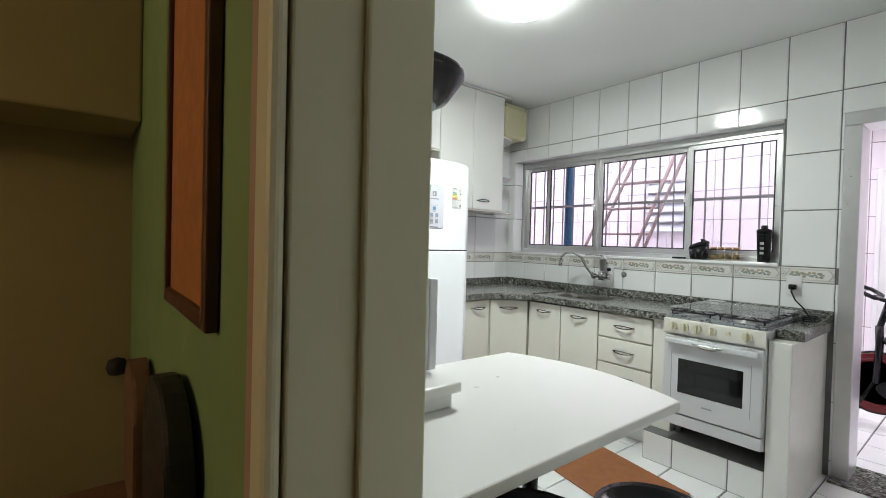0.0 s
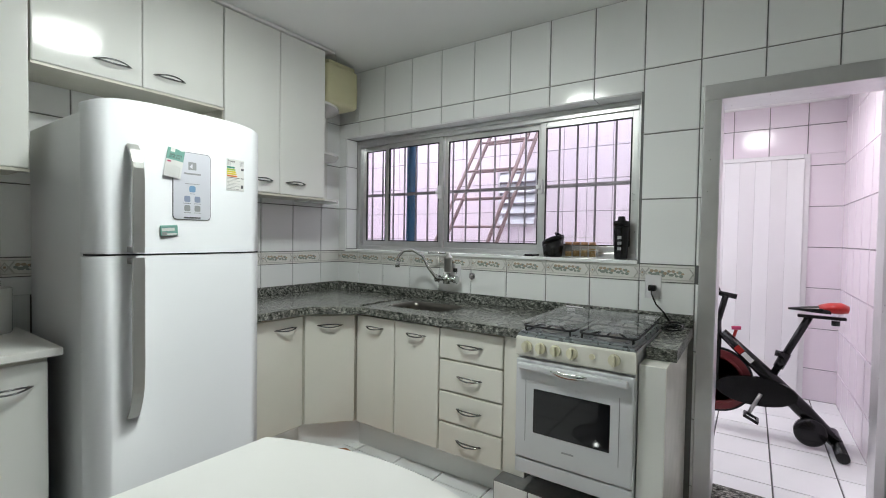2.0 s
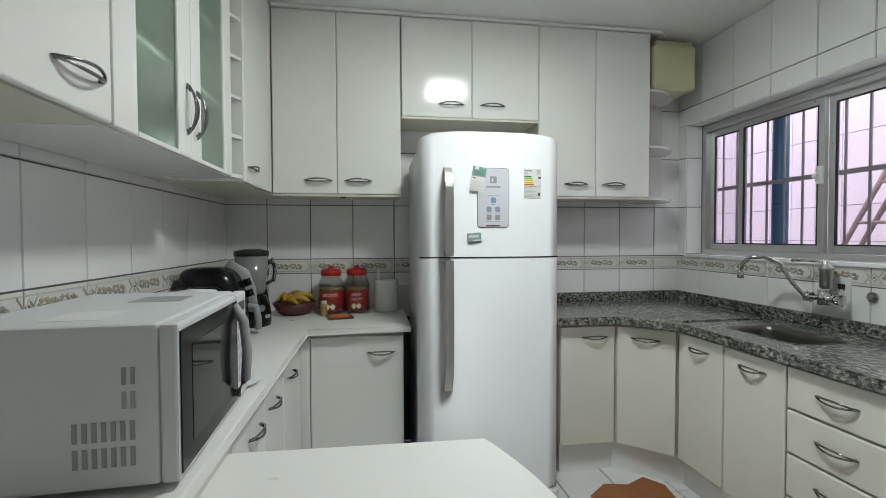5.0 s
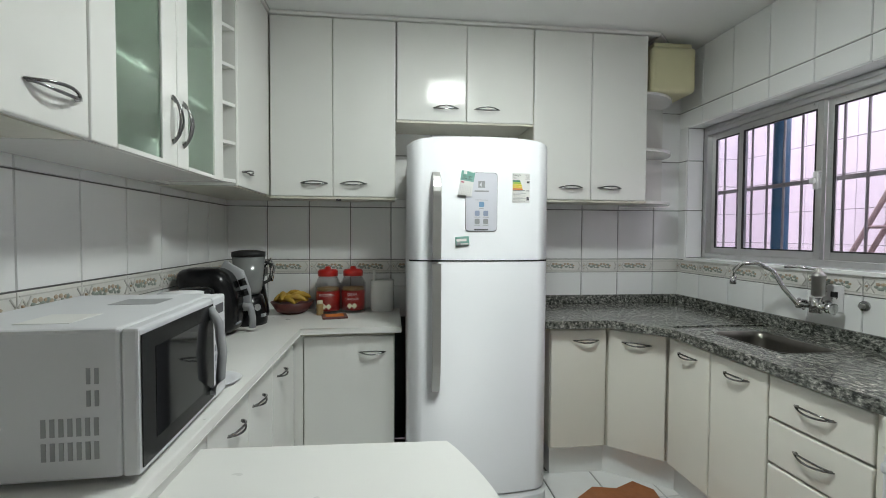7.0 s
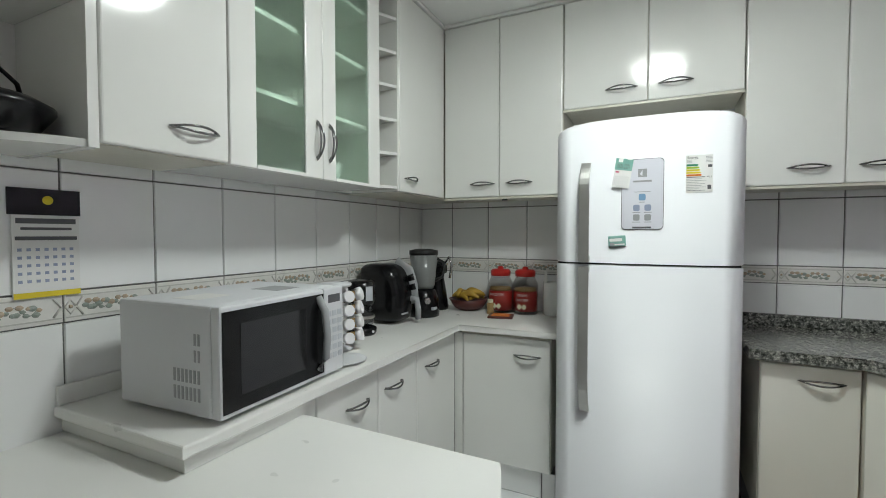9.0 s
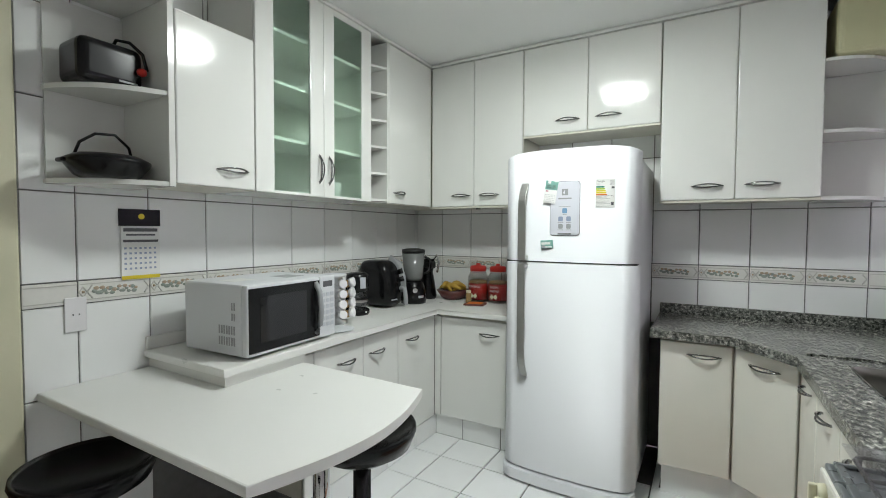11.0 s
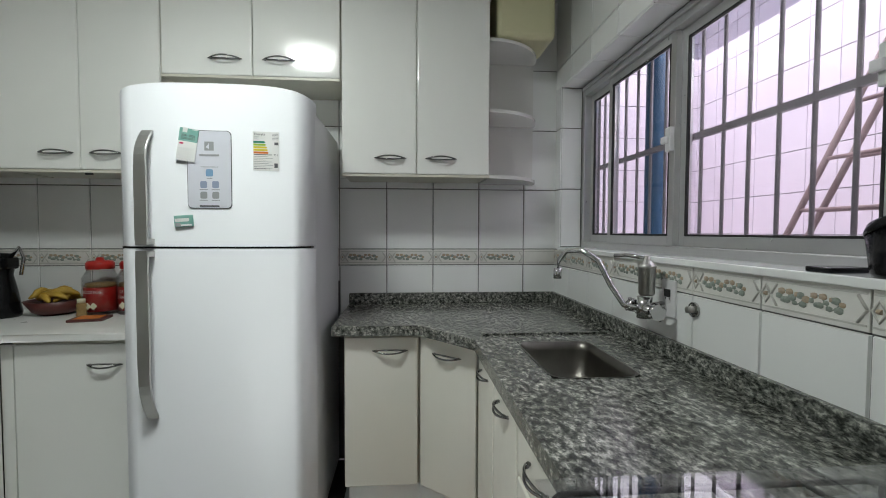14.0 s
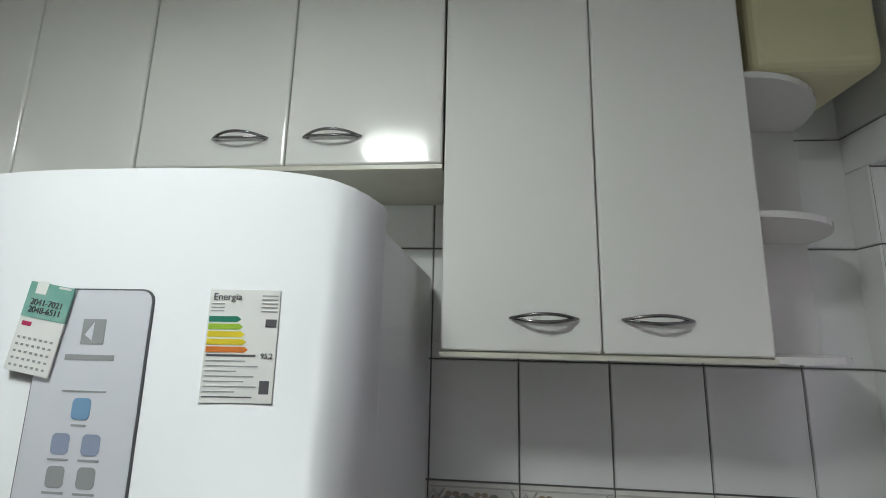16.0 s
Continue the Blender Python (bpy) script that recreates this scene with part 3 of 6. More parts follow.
for a, b, g0, g1, hy in ((1.398, 1.806, 1.497, 1.716, 1.772), (1.808, 2.190, 1.884, 2.106, 1.842)):
    d = part("door", boxes((UX - 0.018, a, UB, UX, g0, UT, 0.004), (UX - 0.018, g1, UB, UX, b, UT, 0.004), (UX - 0.018, g0, UB, UX, g1, UB + 0.012), (UX - 0.018, g0, UT - 0.03, UX, g1, UT)), M_CAB, cabg)
    part("pane", box(UX - 0.012, g0, UB + 0.012, UX - 0.007, g1, UT - 0.03), M_FROST, d, "greenish frosted glass pane").visible_shadow = False
    handle(d, (UX + 0.001, hy, UB + 0.14), (0, 0, 1), (1, 0, 0), 0.15)
glass_row = "glasses in the cabinet"
for i in range(3):
    g = thing("drinking_glass", "small glass standing inside the frosted cabinet", "glass", glass_row, bm=lathe([(0.024, 0), (0.034, 0.09), (0.032, 0.09), (0.022, 0.006)], (0.86, 1.90 + i * 0.075, UB + 0.017), 16), material=M_PVC)

rack = thing("wine_rack", "narrow white open rack with slanted cubby shelves", "rack", upper)
part("side", box(W + 0.01, 2.191, UB, UX - 0.075, 2.205, UT), M_CAB, rack)
part("side", box(W + 0.01, 2.345, UB, UX - 0.002, 2.359, UT), M_CAB, rack)
part("back", box(W + 0.01, 2.205, UB, W + 0.07, 2.345, UT), M_CAB, rack)
for i in range(6):
    zz = UB + 0.012 + i * 0.162
    part("shelf", prism([(W + 0.07, 2.205), (UX - 0.076, 2.205), (UX - 0.006, 2.345), (W + 0.07, 2.345)], zz, zz + 0.014), M_CAB, rack)

cabc = thing("wall_cabinet", "tall white corner wall cabinet with one door", "cabinet", upper)
part("body", box(W + 0.01, 2.361, UB - 0.002, UX - 0.02, N - 0.01, UT), M_TRIM, cabc)
d = slab_door(cabc, facing_e(UX - 0.018, 2.361, UB), 0.505, UT - UB)
handle(d, (UX + 0.001, 2.47, UB + 0.07), (0, 1, 0), (1, 0, 0), 0.13)

sh = thing("end_shelf", "open white rounded end shelves over the table", "shelf")
part("side", box(W + 0.01, 1.028, UB - 0.012, UX - 0.002, 1.050, 2.23), M_CAB, sh)
part("back", box(W + 0.01, 0.775, UB, W + 0.022, 1.028, 2.20), M_CAB, sh)
for zz in (UB - 0.012, 1.862, 2.21):
    part("shelf", prism([(W + 0.022, 1.027)] + [(W + 0.022, 0.765), (W + 0.05, 0.765)] + [(W + 0.05 + 0.29 * q + 0.05 * math.sin(math.pi * q) * 0.7, 0.765 + 0.262 * q - 0.05 * math.sin(math.pi * q) * 0.7) for q in [i / 10 for i in range(1, 11)]], zz, zz + 0.018, 0.003), M_CAB, sh)

setting("trim_cornice", boxes((UX - 0.03, UY - 0.012, UT + 0.002, 3.28, UY + 0.02, UT + 0.020, 0.004), (UX - 0.02, 1.398, UT + 0.002, UX + 0.012, UY - 0.013, UT + 0.020, 0.004)), M_CAB, "slim white cornice along the wall cabinets", "trim")

setting("trim_cornice_end", prism([(3.282, UY - 0.012), (3.50, UY + 0.20), (3.50, N - 0.01), (3.282, N - 0.01)], UT + 0.002, UT + 0.020, 0.003), M_CAB, "slanted white end of the cornice above the canister", "trim")

# base cabinets
base = "base cabinets"
BZ, BT = 0.135, 0.822
BXW = 1.190
for a, b in ((1.50, 1.563), (1.563, 1.913), (1.913, 2.222), (2.222, 2.639)):
    w = b - a
    cab = thing("base_cabinet", "white base cabinet under the worktop" if w > 0.3 else "narrow white filler cabinet under the worktop", "cabinet", base)
    part("body", box(W + 0.01, a + 0.001, BZ, BXW - 0.02, b - 0.001, BT), M_TRIM, cab)
    d = slab_door(cab, facing_e(BXW - 0.018, a, BZ), w, BT - BZ - 0.012)
    if w > 0.3:
        handle(d, (BXW + 0.001, {1.563: 1.778, 1.913: 2.022}.get(a, 2.365), 0.715), (0, 1, 0), (1, 0, 0), 0.14)
BYN = 2.64
cab = thing("base_cabinet", "white one-door base cabinet beside the fridge", "cabinet", base)
part("body", box(BXW + 0.03, BYN + 0.02, BZ + 0.01, 1.70, N - 0.01, BT), M_TRIM, cab)
d = slab_door(cab, facing_s(BXW + 0.045, BYN + 0.018, BZ + 0.01), 1.70 - BXW - 0.045, BT - BZ - 0.022)
handle(d, (1.585, BYN - 0.001, 0.725), (1, 0, 0), (0, -1, 0), 0.14)
part("post", box(BXW - 0.002, BYN + 0.002, BZ + 0.01, BXW + 0.043, BYN + 0.019, BT - 0.012), M_CAB, cab)
plinth = setting("baseboard_west", boxes((W + 0.01, 1.50, 0.0, 1.178, 2.675, BZ - 0.002), (1.178, 2.675, 0.0, 1.72, 2.80, BZ + 0.005)), M_GROUT, "white tiled plinth under the base cabinets", "plinth")

# white worktop, an L along the west and north walls
wt = thing("white_worktop", "white laminate worktop with rounded front edge", "worktop")
part("top", prism([(W + 0.008, 1.092), (1.226, 1.092), (1.226, 2.608), (1.735, 2.608), (1.735, N - 0.008), (W + 0.008, N - 0.008)], WZ - 0.032, WZ, 0.006), M_TOP, wt)
part("fascia", boxes((W + 0.008, 1.110, TZ + 0.002, 1.205, 1.135, WZ - 0.033), (1.185, 1.135, TZ + 0.002, 1.205, 1.498, WZ - 0.033)), M_CAB, wt)
part("upstand", box(W + 0.008, 1.096, WZ, W + 0.022, 1.40, WZ + 0.055, 0.003), M_TOP, wt)

# table
tb = thing("breakfast_table", "white peninsula table with a bowed end on a chrome leg", "table")
bow = [(1.835 + 0.085 * math.sin(math.pi * i / 16), 0.735 + 0.745 * i / 16) for i in range(17)]
part("tabletop", prism([(W + 0.008, 0.735)] + bow + [(1.22, 1.485), (1.22, 1.495), (W + 0.008, 1.495)], TZ - 0.032, TZ, 0.006), M_TOP, tb)
part("leg", cyl((1.53, 1.27, 0.0), (1.53, 1.27, TZ - 0.032), 0.03), M_CHROME, tb, "chrome table leg")
part("foot", lathe([(0.09, 0), (0.085, 0.008), (0.035, 0.014)], (1.53, 1.27, 0.0)), M_CHROME, tb)


def stool(x, y, h=0.53):
    st = thing("bar_stool", "round black bar stool with a dished seat", "stool", "stools at the table")
    part("seat", lathe([(0.0, -0.05), (0.11, -0.045), (0.165, -0.01), (0.185, 0.04), (0.182, 0.055), (0.168, 0.045), (0.12, 0.015), (0.0, 0.008)], (0, 0, h)), M_BLACK, st, "glossy black dished seat")
    part("column", cyl((0, 0, 0.02), (0, 0, h - 0.043), 0.03), M_BLACK, st)
    part("base", lathe([(0.19, 0), (0.185, 0.01), (0.06, 0.03), (0.024, 0.05)], (0, 0, 0.002)), M_CHROME, st)
    st.matrix_world = pose(x, y, 0)
    return st


stool(1.10, 0.72, 0.60)
stool(1.68, 0.72, 0.43)
stool(1.74, 1.25, 0.66)

# fridge
def rrect(x0, y0, x1, y1, r, z):
    pts = []
    for cx, cy, a in ((x1 - r, y1 - r, 0), (x0 + r, y1 - r, 90), (x0 + r, y0 + r, 180), (x1 - r, y0 + r, 270)):
        for i in range(6):
            b = radians(a + 18 * i)
            pts.append((cx + r * math.cos(b), cy + r * math.sin(b), z))
    return pts


FX0, FX1, FY, FZ, FS = 1.757, 2.461, 2.443, 1.797, 1.210


def fridge_front(z0, z1, top=False):
    out = [(FX0 + 0.002, FY + 0.075)]
    n = 48
    for i in range(n + 1):
        s = i / n * 2 - 1
        x = (FX0 + FX1) / 2 + s * (FX1 - FX0) / 2
        e = 0.055 * max(0.0, (abs(s) - 0.86) / 0.14) ** 2.6
        out.append((x, FY - 0.040 * (1 - abs(s) ** 2.6) + e))
    out.append((FX1 - 0.002, FY + 0.075))
    bm = prism(out, z0, z1, 0.006)
    bm.normal_update()
    for f in bm.faces:
        f.smooth = abs(f.normal.z) < 0.05 and f.calc_center_median().y < FY + 0.06
    if top:
        for v in bm.verts:
            if v.co.z > z1 - 0.02:
                v.co.z -= 0.030 * abs((v.co.x - (FX0 + FX1) / 2) / ((FX1 - FX0) / 2)) ** 5
    return bm


fr = thing("refrigerator", "tall white two-door refrigerator with steel handles", "refrigerator")
part("body", box(FX0 + 0.012, FY + 0.085, 0.03, FX1 - 0.012, N - 0.06, FZ - 0.05, 0.012, 3), M_FRIDGE, fr)
part("gasket", box(FX0 + 0.02, FY + 0.072, 0.10, FX1 - 0.02, FY + 0.086, FZ - 0.05), M_GREY, fr)
ftop = part("door", fridge_front(FS + 0.004, FZ, True), M_FRIDGE, fr, "white freezer door")
fbot = part("door", fridge_front(0.075, FS - 0.004), M_FRIDGE, fr, "white lower door")
part("kickplate", moved(fridge_front(0.012, 0.066), Matrix.Translation((0, -0.03, 0))), M_FRIDGE, fr)
# Black strip puts the shade into the slit between the two doors.
part("gap_shade", box(FX0 + 0.012, FY + 0.02, FS - 0.0038, FX1 - 0.012, FY + 0.07, FS + 0.0038), M_MATTE, fr)
for x in (FX0 + 0.06, FX1 - 0.06):
    part("foot", cyl((x, FY + 0.12, 0.0), (x, FY + 0.12, 0.03), 0.018), M_BLACK, fr)
hx = FX0 + 0.135


def ribbon(pts, w, t):
    """A flat bar with rectangular section through (y, z) points, w wide across x."""
    bm = bmesh.new()
    rings = []
    for i, (y, z) in enumerate(pts):
        q, p = pts[min(i + 1, len(pts) - 1)], pts[max(i - 1, 0)]
        d = Vector((0, q[0] - p[0], q[1] - p[1])).normalized()
        n = Vector((0, -d.z, d.y)) * (t / 2)
        c = Vector((hx, y, z))
        rings.append([bm.verts.new(c + Vector((sx * w / 2, 0, 0)) + sn * n) for sx, sn in ((-1, -1), (1, -1), (1, 1), (-1, 1))])
    for a, b in zip(rings, rings[1:]):
        for k in range(4):
            bm.faces.new((a[k], a[(k + 1) % 4], b[(k + 1) % 4], b[k]))
    bm.faces.new(list(reversed(rings[0])))
    bm.faces.new(rings[-1])
    es = [e for e in bm.edges if abs(e.verts[0].co.x - e.verts[1].co.x) < 1e-6]
    bmesh.ops.bevel(bm, geom=es, offset=0.003, segments=2, affect="EDGES", profile=0.5)
    return bm


for z0, z1, dd in ((FS + 0.010, 1.625, ftop), (0.588, FS - 0.010, fbot)):
    yf = FY - 0.030
    pts = []
    for i in range(19):
        q = i / 18
        far = q if dd is ftop else 1 - q        # 1 at the end away from the split
        o = 0.052 * (1 - max(0.0, (far - 0.72) / 0.28) ** 2.2)
        pts.append((yf - o, z0 + q * (z1 - z0)))
    part("handle", ribbon(pts, 0.040, 0.011), M_HANDLE, dd, "long flat brushed steel handle")
    zs = z0 + 0.012 if dd is ftop else z1 - 0.012
    part("handle_foot", box(hx - 0.017, yf - 0.05, zs - 0.011, hx + 0.017, yf + 0.02, zs + 0.011, 0.003), M_HANDLE, dd)
px = FX0 + 0.350
YP = FY - 0.0430


def rounded(x0, z0, x1, z1, r, ya, yb):
    """A plate facing -y with rounded corners."""
    pts = [(p[0], p[1]) for p in rrect(x0, z0, x1, z1, r, 0)]
    return moved(prism(pts, 0, yb - ya), frame_axes((0, yb, 0), (1, 0, 0), (0, 0, 1), (0, -1, 0)))


part("panel_edge", rounded(px - 0.0765, 1.3515, px + 0.0765, 1.6295, 0.016, YP + 0.0008, FY - 0.03), M_INK, ftop)
panel = part("control_panel", rounded(px - 0.0745, 1.3535, px + 0.0745, 1.6275, 0.015, YP, FY - 0.03), M_KEYB, ftop, "pale control panel with blue keys")
yk = YP - 0.0006
part("key", rounded(px - 0.0125, 1.466, px + 0.0125, 1.492, 0.006, yk, YP), M_BLUEK, panel)
part("caption", box(px - 0.010, yk, 1.4580, px + 0.010, YP, 1.4605), M_GREY, panel)
part("caption", box(px - 0.030, yk, 1.4990, px + 0.030, YP, 1.5010), M_GREY, panel)
for i in range(2):
    for j in range(2):
        x, z = px - 0.0205 + i * 0.041, 1.437 - j * 0.038
        part("key", rounded(x - 0.012, z - 0.0125, x + 0.012, z + 0.0125, 0.006, yk, YP), (M_VIOLET, M_GREY)[j], panel)
        part("caption", box(x - 0.014, yk, z - 0.0195, x + 0.014, YP, z - 0.0168), M_GREY, panel)
part("badge", box(px - 0.016, yk, 1.558, px + 0.016, YP, 1.590), M_GREY, panel, "small square emblem")
part("badge_mark", moved(prism([(-0.011, -0.004), (0.0, -0.0115), (0.0, 0.0115)], 0, 0.0004), frame_axes((px, yk, 1.574), (1, 0, 0), (0, 0, 1), (0, -1, 0))), M_KEYB, panel)
part("badge_bar", box(px - 0.034, yk, 1.538, px + 0.034, YP, 1.545), M_GREY, panel)
part("slot", box(px - 0.035, yk, 1.357, px + 0.033, YP, 1.363), M_INK, panel)

LC = 2.290
yl = FY - 0.0328
lab = part("energy_label", box(LC - 0.045, yl, 1.515, LC + 0.045, yl + 0.001, 1.655), M_PAPER, ftop, "white energy label with coloured bars")
for i, (mm, w) in enumerate(((M_GREEN, 0.036), (M_LIME, 0.039), (M_YELLOW, 0.042), (M_YELLOW, 0.045), (M_ORANGE, 0.048))):
    z = 1.6215 - i * 0.0095
    bar = prism([(0, -0.0036), (w, -0.0036), (w + 0.005, 0), (w, 0.0036), (0, 0.0036)], 0, 0.0005)
    part("bar", moved(bar, frame_axes((LC - 0.043, yl, z - 0.004), (1, 0, 0), (0, 0, 1), (0, -1, 0))), mm, lab)
words("Energia", 0.0125, pose(LC - 0.022, yl - 0.0006, 1.6455) @ FACE_S, M_INK, lab)
for i in range(9):
    z = 1.571 - i * 0.0062
    part("print_line", box(LC - 0.042, yl - 0.0005, z, LC - 0.042 + (0.062, 0.05, 0.066, 0.04)[i % 4], yl, z + (0.0026 if i == 0 else 0.0014)), M_INK if i in (0, 8) else M_GREY, lab)
for i in range(5):
    part("print_line", box(LC + 0.022, yl - 0.0005, 1.647 - i * 0.005, LC + 0.043, yl, 1.6485 - i * 0.005), M_GREY, lab)
for i in range(3):
    part("print_line", box(LC - 0.042, yl - 0.0005, 1.636 - i * 0.0045, LC - 0.025, yl, 1.6373 - i * 0.0045), M_GREY, lab)
part("rating_mark", box(LC + 0.029, yl - 0.0005, 1.608, LC + 0.043, yl, 1.618), M_INK, lab)
part("seal", box(LC + 0.028, yl - 0.0005, 1.526, LC + 0.040, yl, 1.542), M_INK, lab)
words("95,2", 0.009, pose(LC + 0.034, yl - 0.0006, 1.572) @ FACE_S, M_INK, lab)
lab.matrix_local = Matrix.Translation((LC + 0.012, yl, -0.024)) @ pose(0, 0, 0, 0, 0, 6.5) @ Matrix.Translation((-LC, -yl, 0))

mag = thing("magnet_calendar", "green and white magnet calendar on the freezer door", "magnet")
mg = Matrix.Translation((2.036, FY - 0.0466, 1.588)) @ pose(0, 0, 0, 0, 9, 0) @ Matrix.Diagonal((0.90, 1, 0.92, 1))
part("card", moved(box(-0.036, -0.001, -0.075, 0.036, 0.001, 0.0), mg), M_PAPER, mag)
part("header", moved(box(-0.036, -0.0016, 0.0, 0.036, 0.001, 0.050), mg), M_TEAL, mag)
part("print_line", moved(boxes(*[(-0.030 + 0.009 * i, -0.0016, -0.030 - 0.0095 * j, -0.026 + 0.009 * i, -0.0011, -0.027 - 0.0095 * j) for i in range(7) for j in range(5)]), mg), M_GREY, mag)
part("month", moved(box(-0.030, -0.0016, -0.012, -0.015, -0.0011, -0.006), mg), M_PINK, mag)
part("logo", moved(boxes((-0.024, -0.0022, 0.034, -0.006, -0.0017, 0.052), (0.012, -0.0022, 0.046, 0.032, -0.0017, 0.049)), mg), M_PAPER, mag)
for i, t in enumerate(("2041-7021", "2048-6511")):
    words(t, 0.0125, mg @ pose(0, -0.002, 0.022 - i * 0.011) @ FACE_S, M_INK, mag)
mag2 = thing("fridge_magnet", "small green picture magnet on the freezer door", "magnet")
m2 = pose(2.016, FY - 0.0425, 1.306, 0, -4, 0)
part("plate", moved(box(-0.033, -0.004, -0.021, 0.033, 0.003, 0.021, 0.003), m2), M_TEAL, mag2)
part("picture", moved(boxes((-0.028, -0.0046, -0.002, 0.020, -0.003, 0.010), (-0.020, -0.0046, -0.018, 0.028, -0.003, -0.012)), m2), M_PAPER, mag2)
part("picture", moved(box(-0.028, -0.0047, -0.019, -0.010, -0.003, -0.006), m2), M_GREY, mag2)

# granite side
BXE, BYR = 3.09, 2.64
GB = 0.165
for k, (p, q, drawers) in enumerate((((2.545, BYR), (2.862, BYR), 0), ((2.868, BYR - 0.004), (BXE - 0.006, 2.437), 0), ((BXE, 2.43), (BXE, 2.134), 0), ((BXE, 2.130), (BXE, 1.824), 0), ((BXE, 1.82), (BXE, 1.445), 4))):
    u = Vector((q[0] - p[0], q[1] - p[1], 0))
    w = u.length
    u.normalize()
    nrm = Vector((u.y, -u.x, 0))
    m = frame_axes((p[0] - nrm.x * 0.018, p[1] - nrm.y * 0.018, GB), u, (0, 0, 1), nrm)
    cab = thing("base_cabinet", "cream four-drawer base cabinet beside the stove" if drawers else ("angled cream corner base cabinet" if k == 1 else "cream base cabinet under the granite worktop"), "cabinet", base)
    if k == 1:
        body = prism([(2.868, BYR + 0.02), (BXE + 0.015, 2.452), (E - 0.01, 2.452), (E - 0.01, N - 0.01), (2.868, N - 0.01)], GB, 0.828)
    elif k == 0:
        body = box(2.545, BYR + 0.02, GB, 2.866, N - 0.01, 0.828)
    else:
        body = box(BXE + 0.02, q[1] + 0.001, GB, E - 0.01, p[1] - 0.001, 0.828 if drawers else 0.70)
    part("body", body, M_TRIM, cab)
    rows = [(0, 0.655)] if not drawers else [(0.0, 0.158), (0.163, 0.322), (0.327, 0.49), (0.495, 0.655)]
    for a, b in rows:
        d = slab_door(cab, m @ Matrix.Translation((0, a, 0)), w, b - a, M_CABL, name="drawer" if drawers else "door")
        hu = {0: w * 0.62, 1: w * 0.5, 2: w * 0.5, 3: w * 0.5, 4: w * 0.5}[k]
        hc = m @ Vector((hu, b - 0.075 if drawers else b - 0.06, 0.019))
        handle(d, hc, u, nrm, 0.15 if k in (0, 1, 4) else 0.14)
setting("baseboard_east", prism([(2.56, 2.69), (2.87, 2.69), (3.16, 2.47), (3.20, 1.44), (E - 0.01, 1.44), (E - 0.01, N - 0.01), (2.56, N - 0.01)], 0.0, GB - 0.004), M_TILE, "white tiled plinth under the granite worktop", "plinth")

gr = thing("granite_worktop", "grey speckled granite worktop with a sink cutout", "worktop")
BX0, BX1, BY0, BY1 = 3.205, 3.46, 1.885, 2.285
top_rects = cut_rect([(3.06, 1.325, E - 0.008, 2.335)], (BX0, BY0, BX1, BY1))
for a, b, c, d in top_rects:
    part("top", box(a, b, GZ - 0.042, c, d, GZ), M_GRANITE, gr)
part("top", prism([(2.50, 2.60), (2.865, 2.60), (3.06, 2.335), (E - 0.008, 2.335), (E - 0.008, N - 0.008), (2.50, N - 0.008)], GZ - 0.042, GZ + 0.0005, 0.004), M_GRANITE, gr)
part("end_piece", box(3.08, 0.70, GZ - 0.05, E - 0.008, 0.812, GZ, 0.004), M_GRANITE, gr)
part("back_strip", box(3.55, 0.812, GZ - 0.04, E - 0.008, 1.325, GZ), M_GRANITE, gr)
part("upstand", box(2.50, N - 0.028, GZ + 0.001, E - 0.028, N - 0.008, GZ + 0.058, 0.003), M_GRANITE, gr)
part("upstand", box(E - 0.028, 0.70, GZ + 0.001, E - 0.008, N - 0.008, GZ + 0.058, 0.003), M_GRANITE, gr)
part("drip_ridge", box(3.10, 2.40, GZ + 0.001, 3.60, 2.415, GZ + 0.008, 0.003), M_GRANITE, gr)
sink = thing("sink_bowl", "rectangular stainless steel sink bowl set into the granite", "sink")
bm = bmesh.new()
rings = [[bm.verts.new(p) for p in rrect(BX0 - o, BY0 - o, BX1 + o, BY1 + o, 0.05, GZ + z)] for o, z in ((0.004, 0.0015), (-0.003, 0.001), (-0.006, -0.03), (-0.012, -0.11), (-0.04, -0.135))]
for a, b in zip(rings, rings[1:]):
    for i in range(len(a)):
        f = bm.faces.new((a[i], a[(i + 1) % len(a)], b[(i + 1) % len(a)], b[i]))
        f.smooth = True
bm.faces.new(rings[-1])
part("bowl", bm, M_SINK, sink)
part("drain", lathe([(0.04, 0.002), (0.036, 0.004), (0.02, 0.001)], ((BX0 + BX1) / 2, (BY0 + BY1) / 2, GZ - 0.1345)), M_CHROME, sink)

tap = thing("kitchen_tap", "wall-mounted chrome tap with swan neck and filter", "tap")
ty, tz = 2.115, 1.022
part("wall_flange", cyl((E - 0.006, ty, tz), (E - 0.05, ty, tz), 0.026, 0.02), M_CHROME, tap)
part("valve", cyl((E - 0.075, ty, tz - 0.03), (E - 0.075, ty, tz + 0.04), 0.024), M_CHROME, tap)
part("neck", tube([(E - 0.075, ty, tz), (E - 0.12, ty + 0.05, tz + 0.005), (E - 0.15, ty + 0.09, tz + 0.07), (E - 0.18, ty + 0.12, tz + 0.15), (E - 0.22, ty + 0.17, tz + 0.185), (E - 0.26, ty + 0.215, tz + 0.18), (E - 0.28, ty + 0.24, tz + 0.145), (E - 0.283, ty + 0.243, tz + 0.10)], 0.0098), M_CHROME, tap)
part("spout_tip", cyl((E - 0.283, ty + 0.243, tz + 0.115), (E - 0.283, ty + 0.243, tz + 0.075), 0.015), M_CHROME, tap)
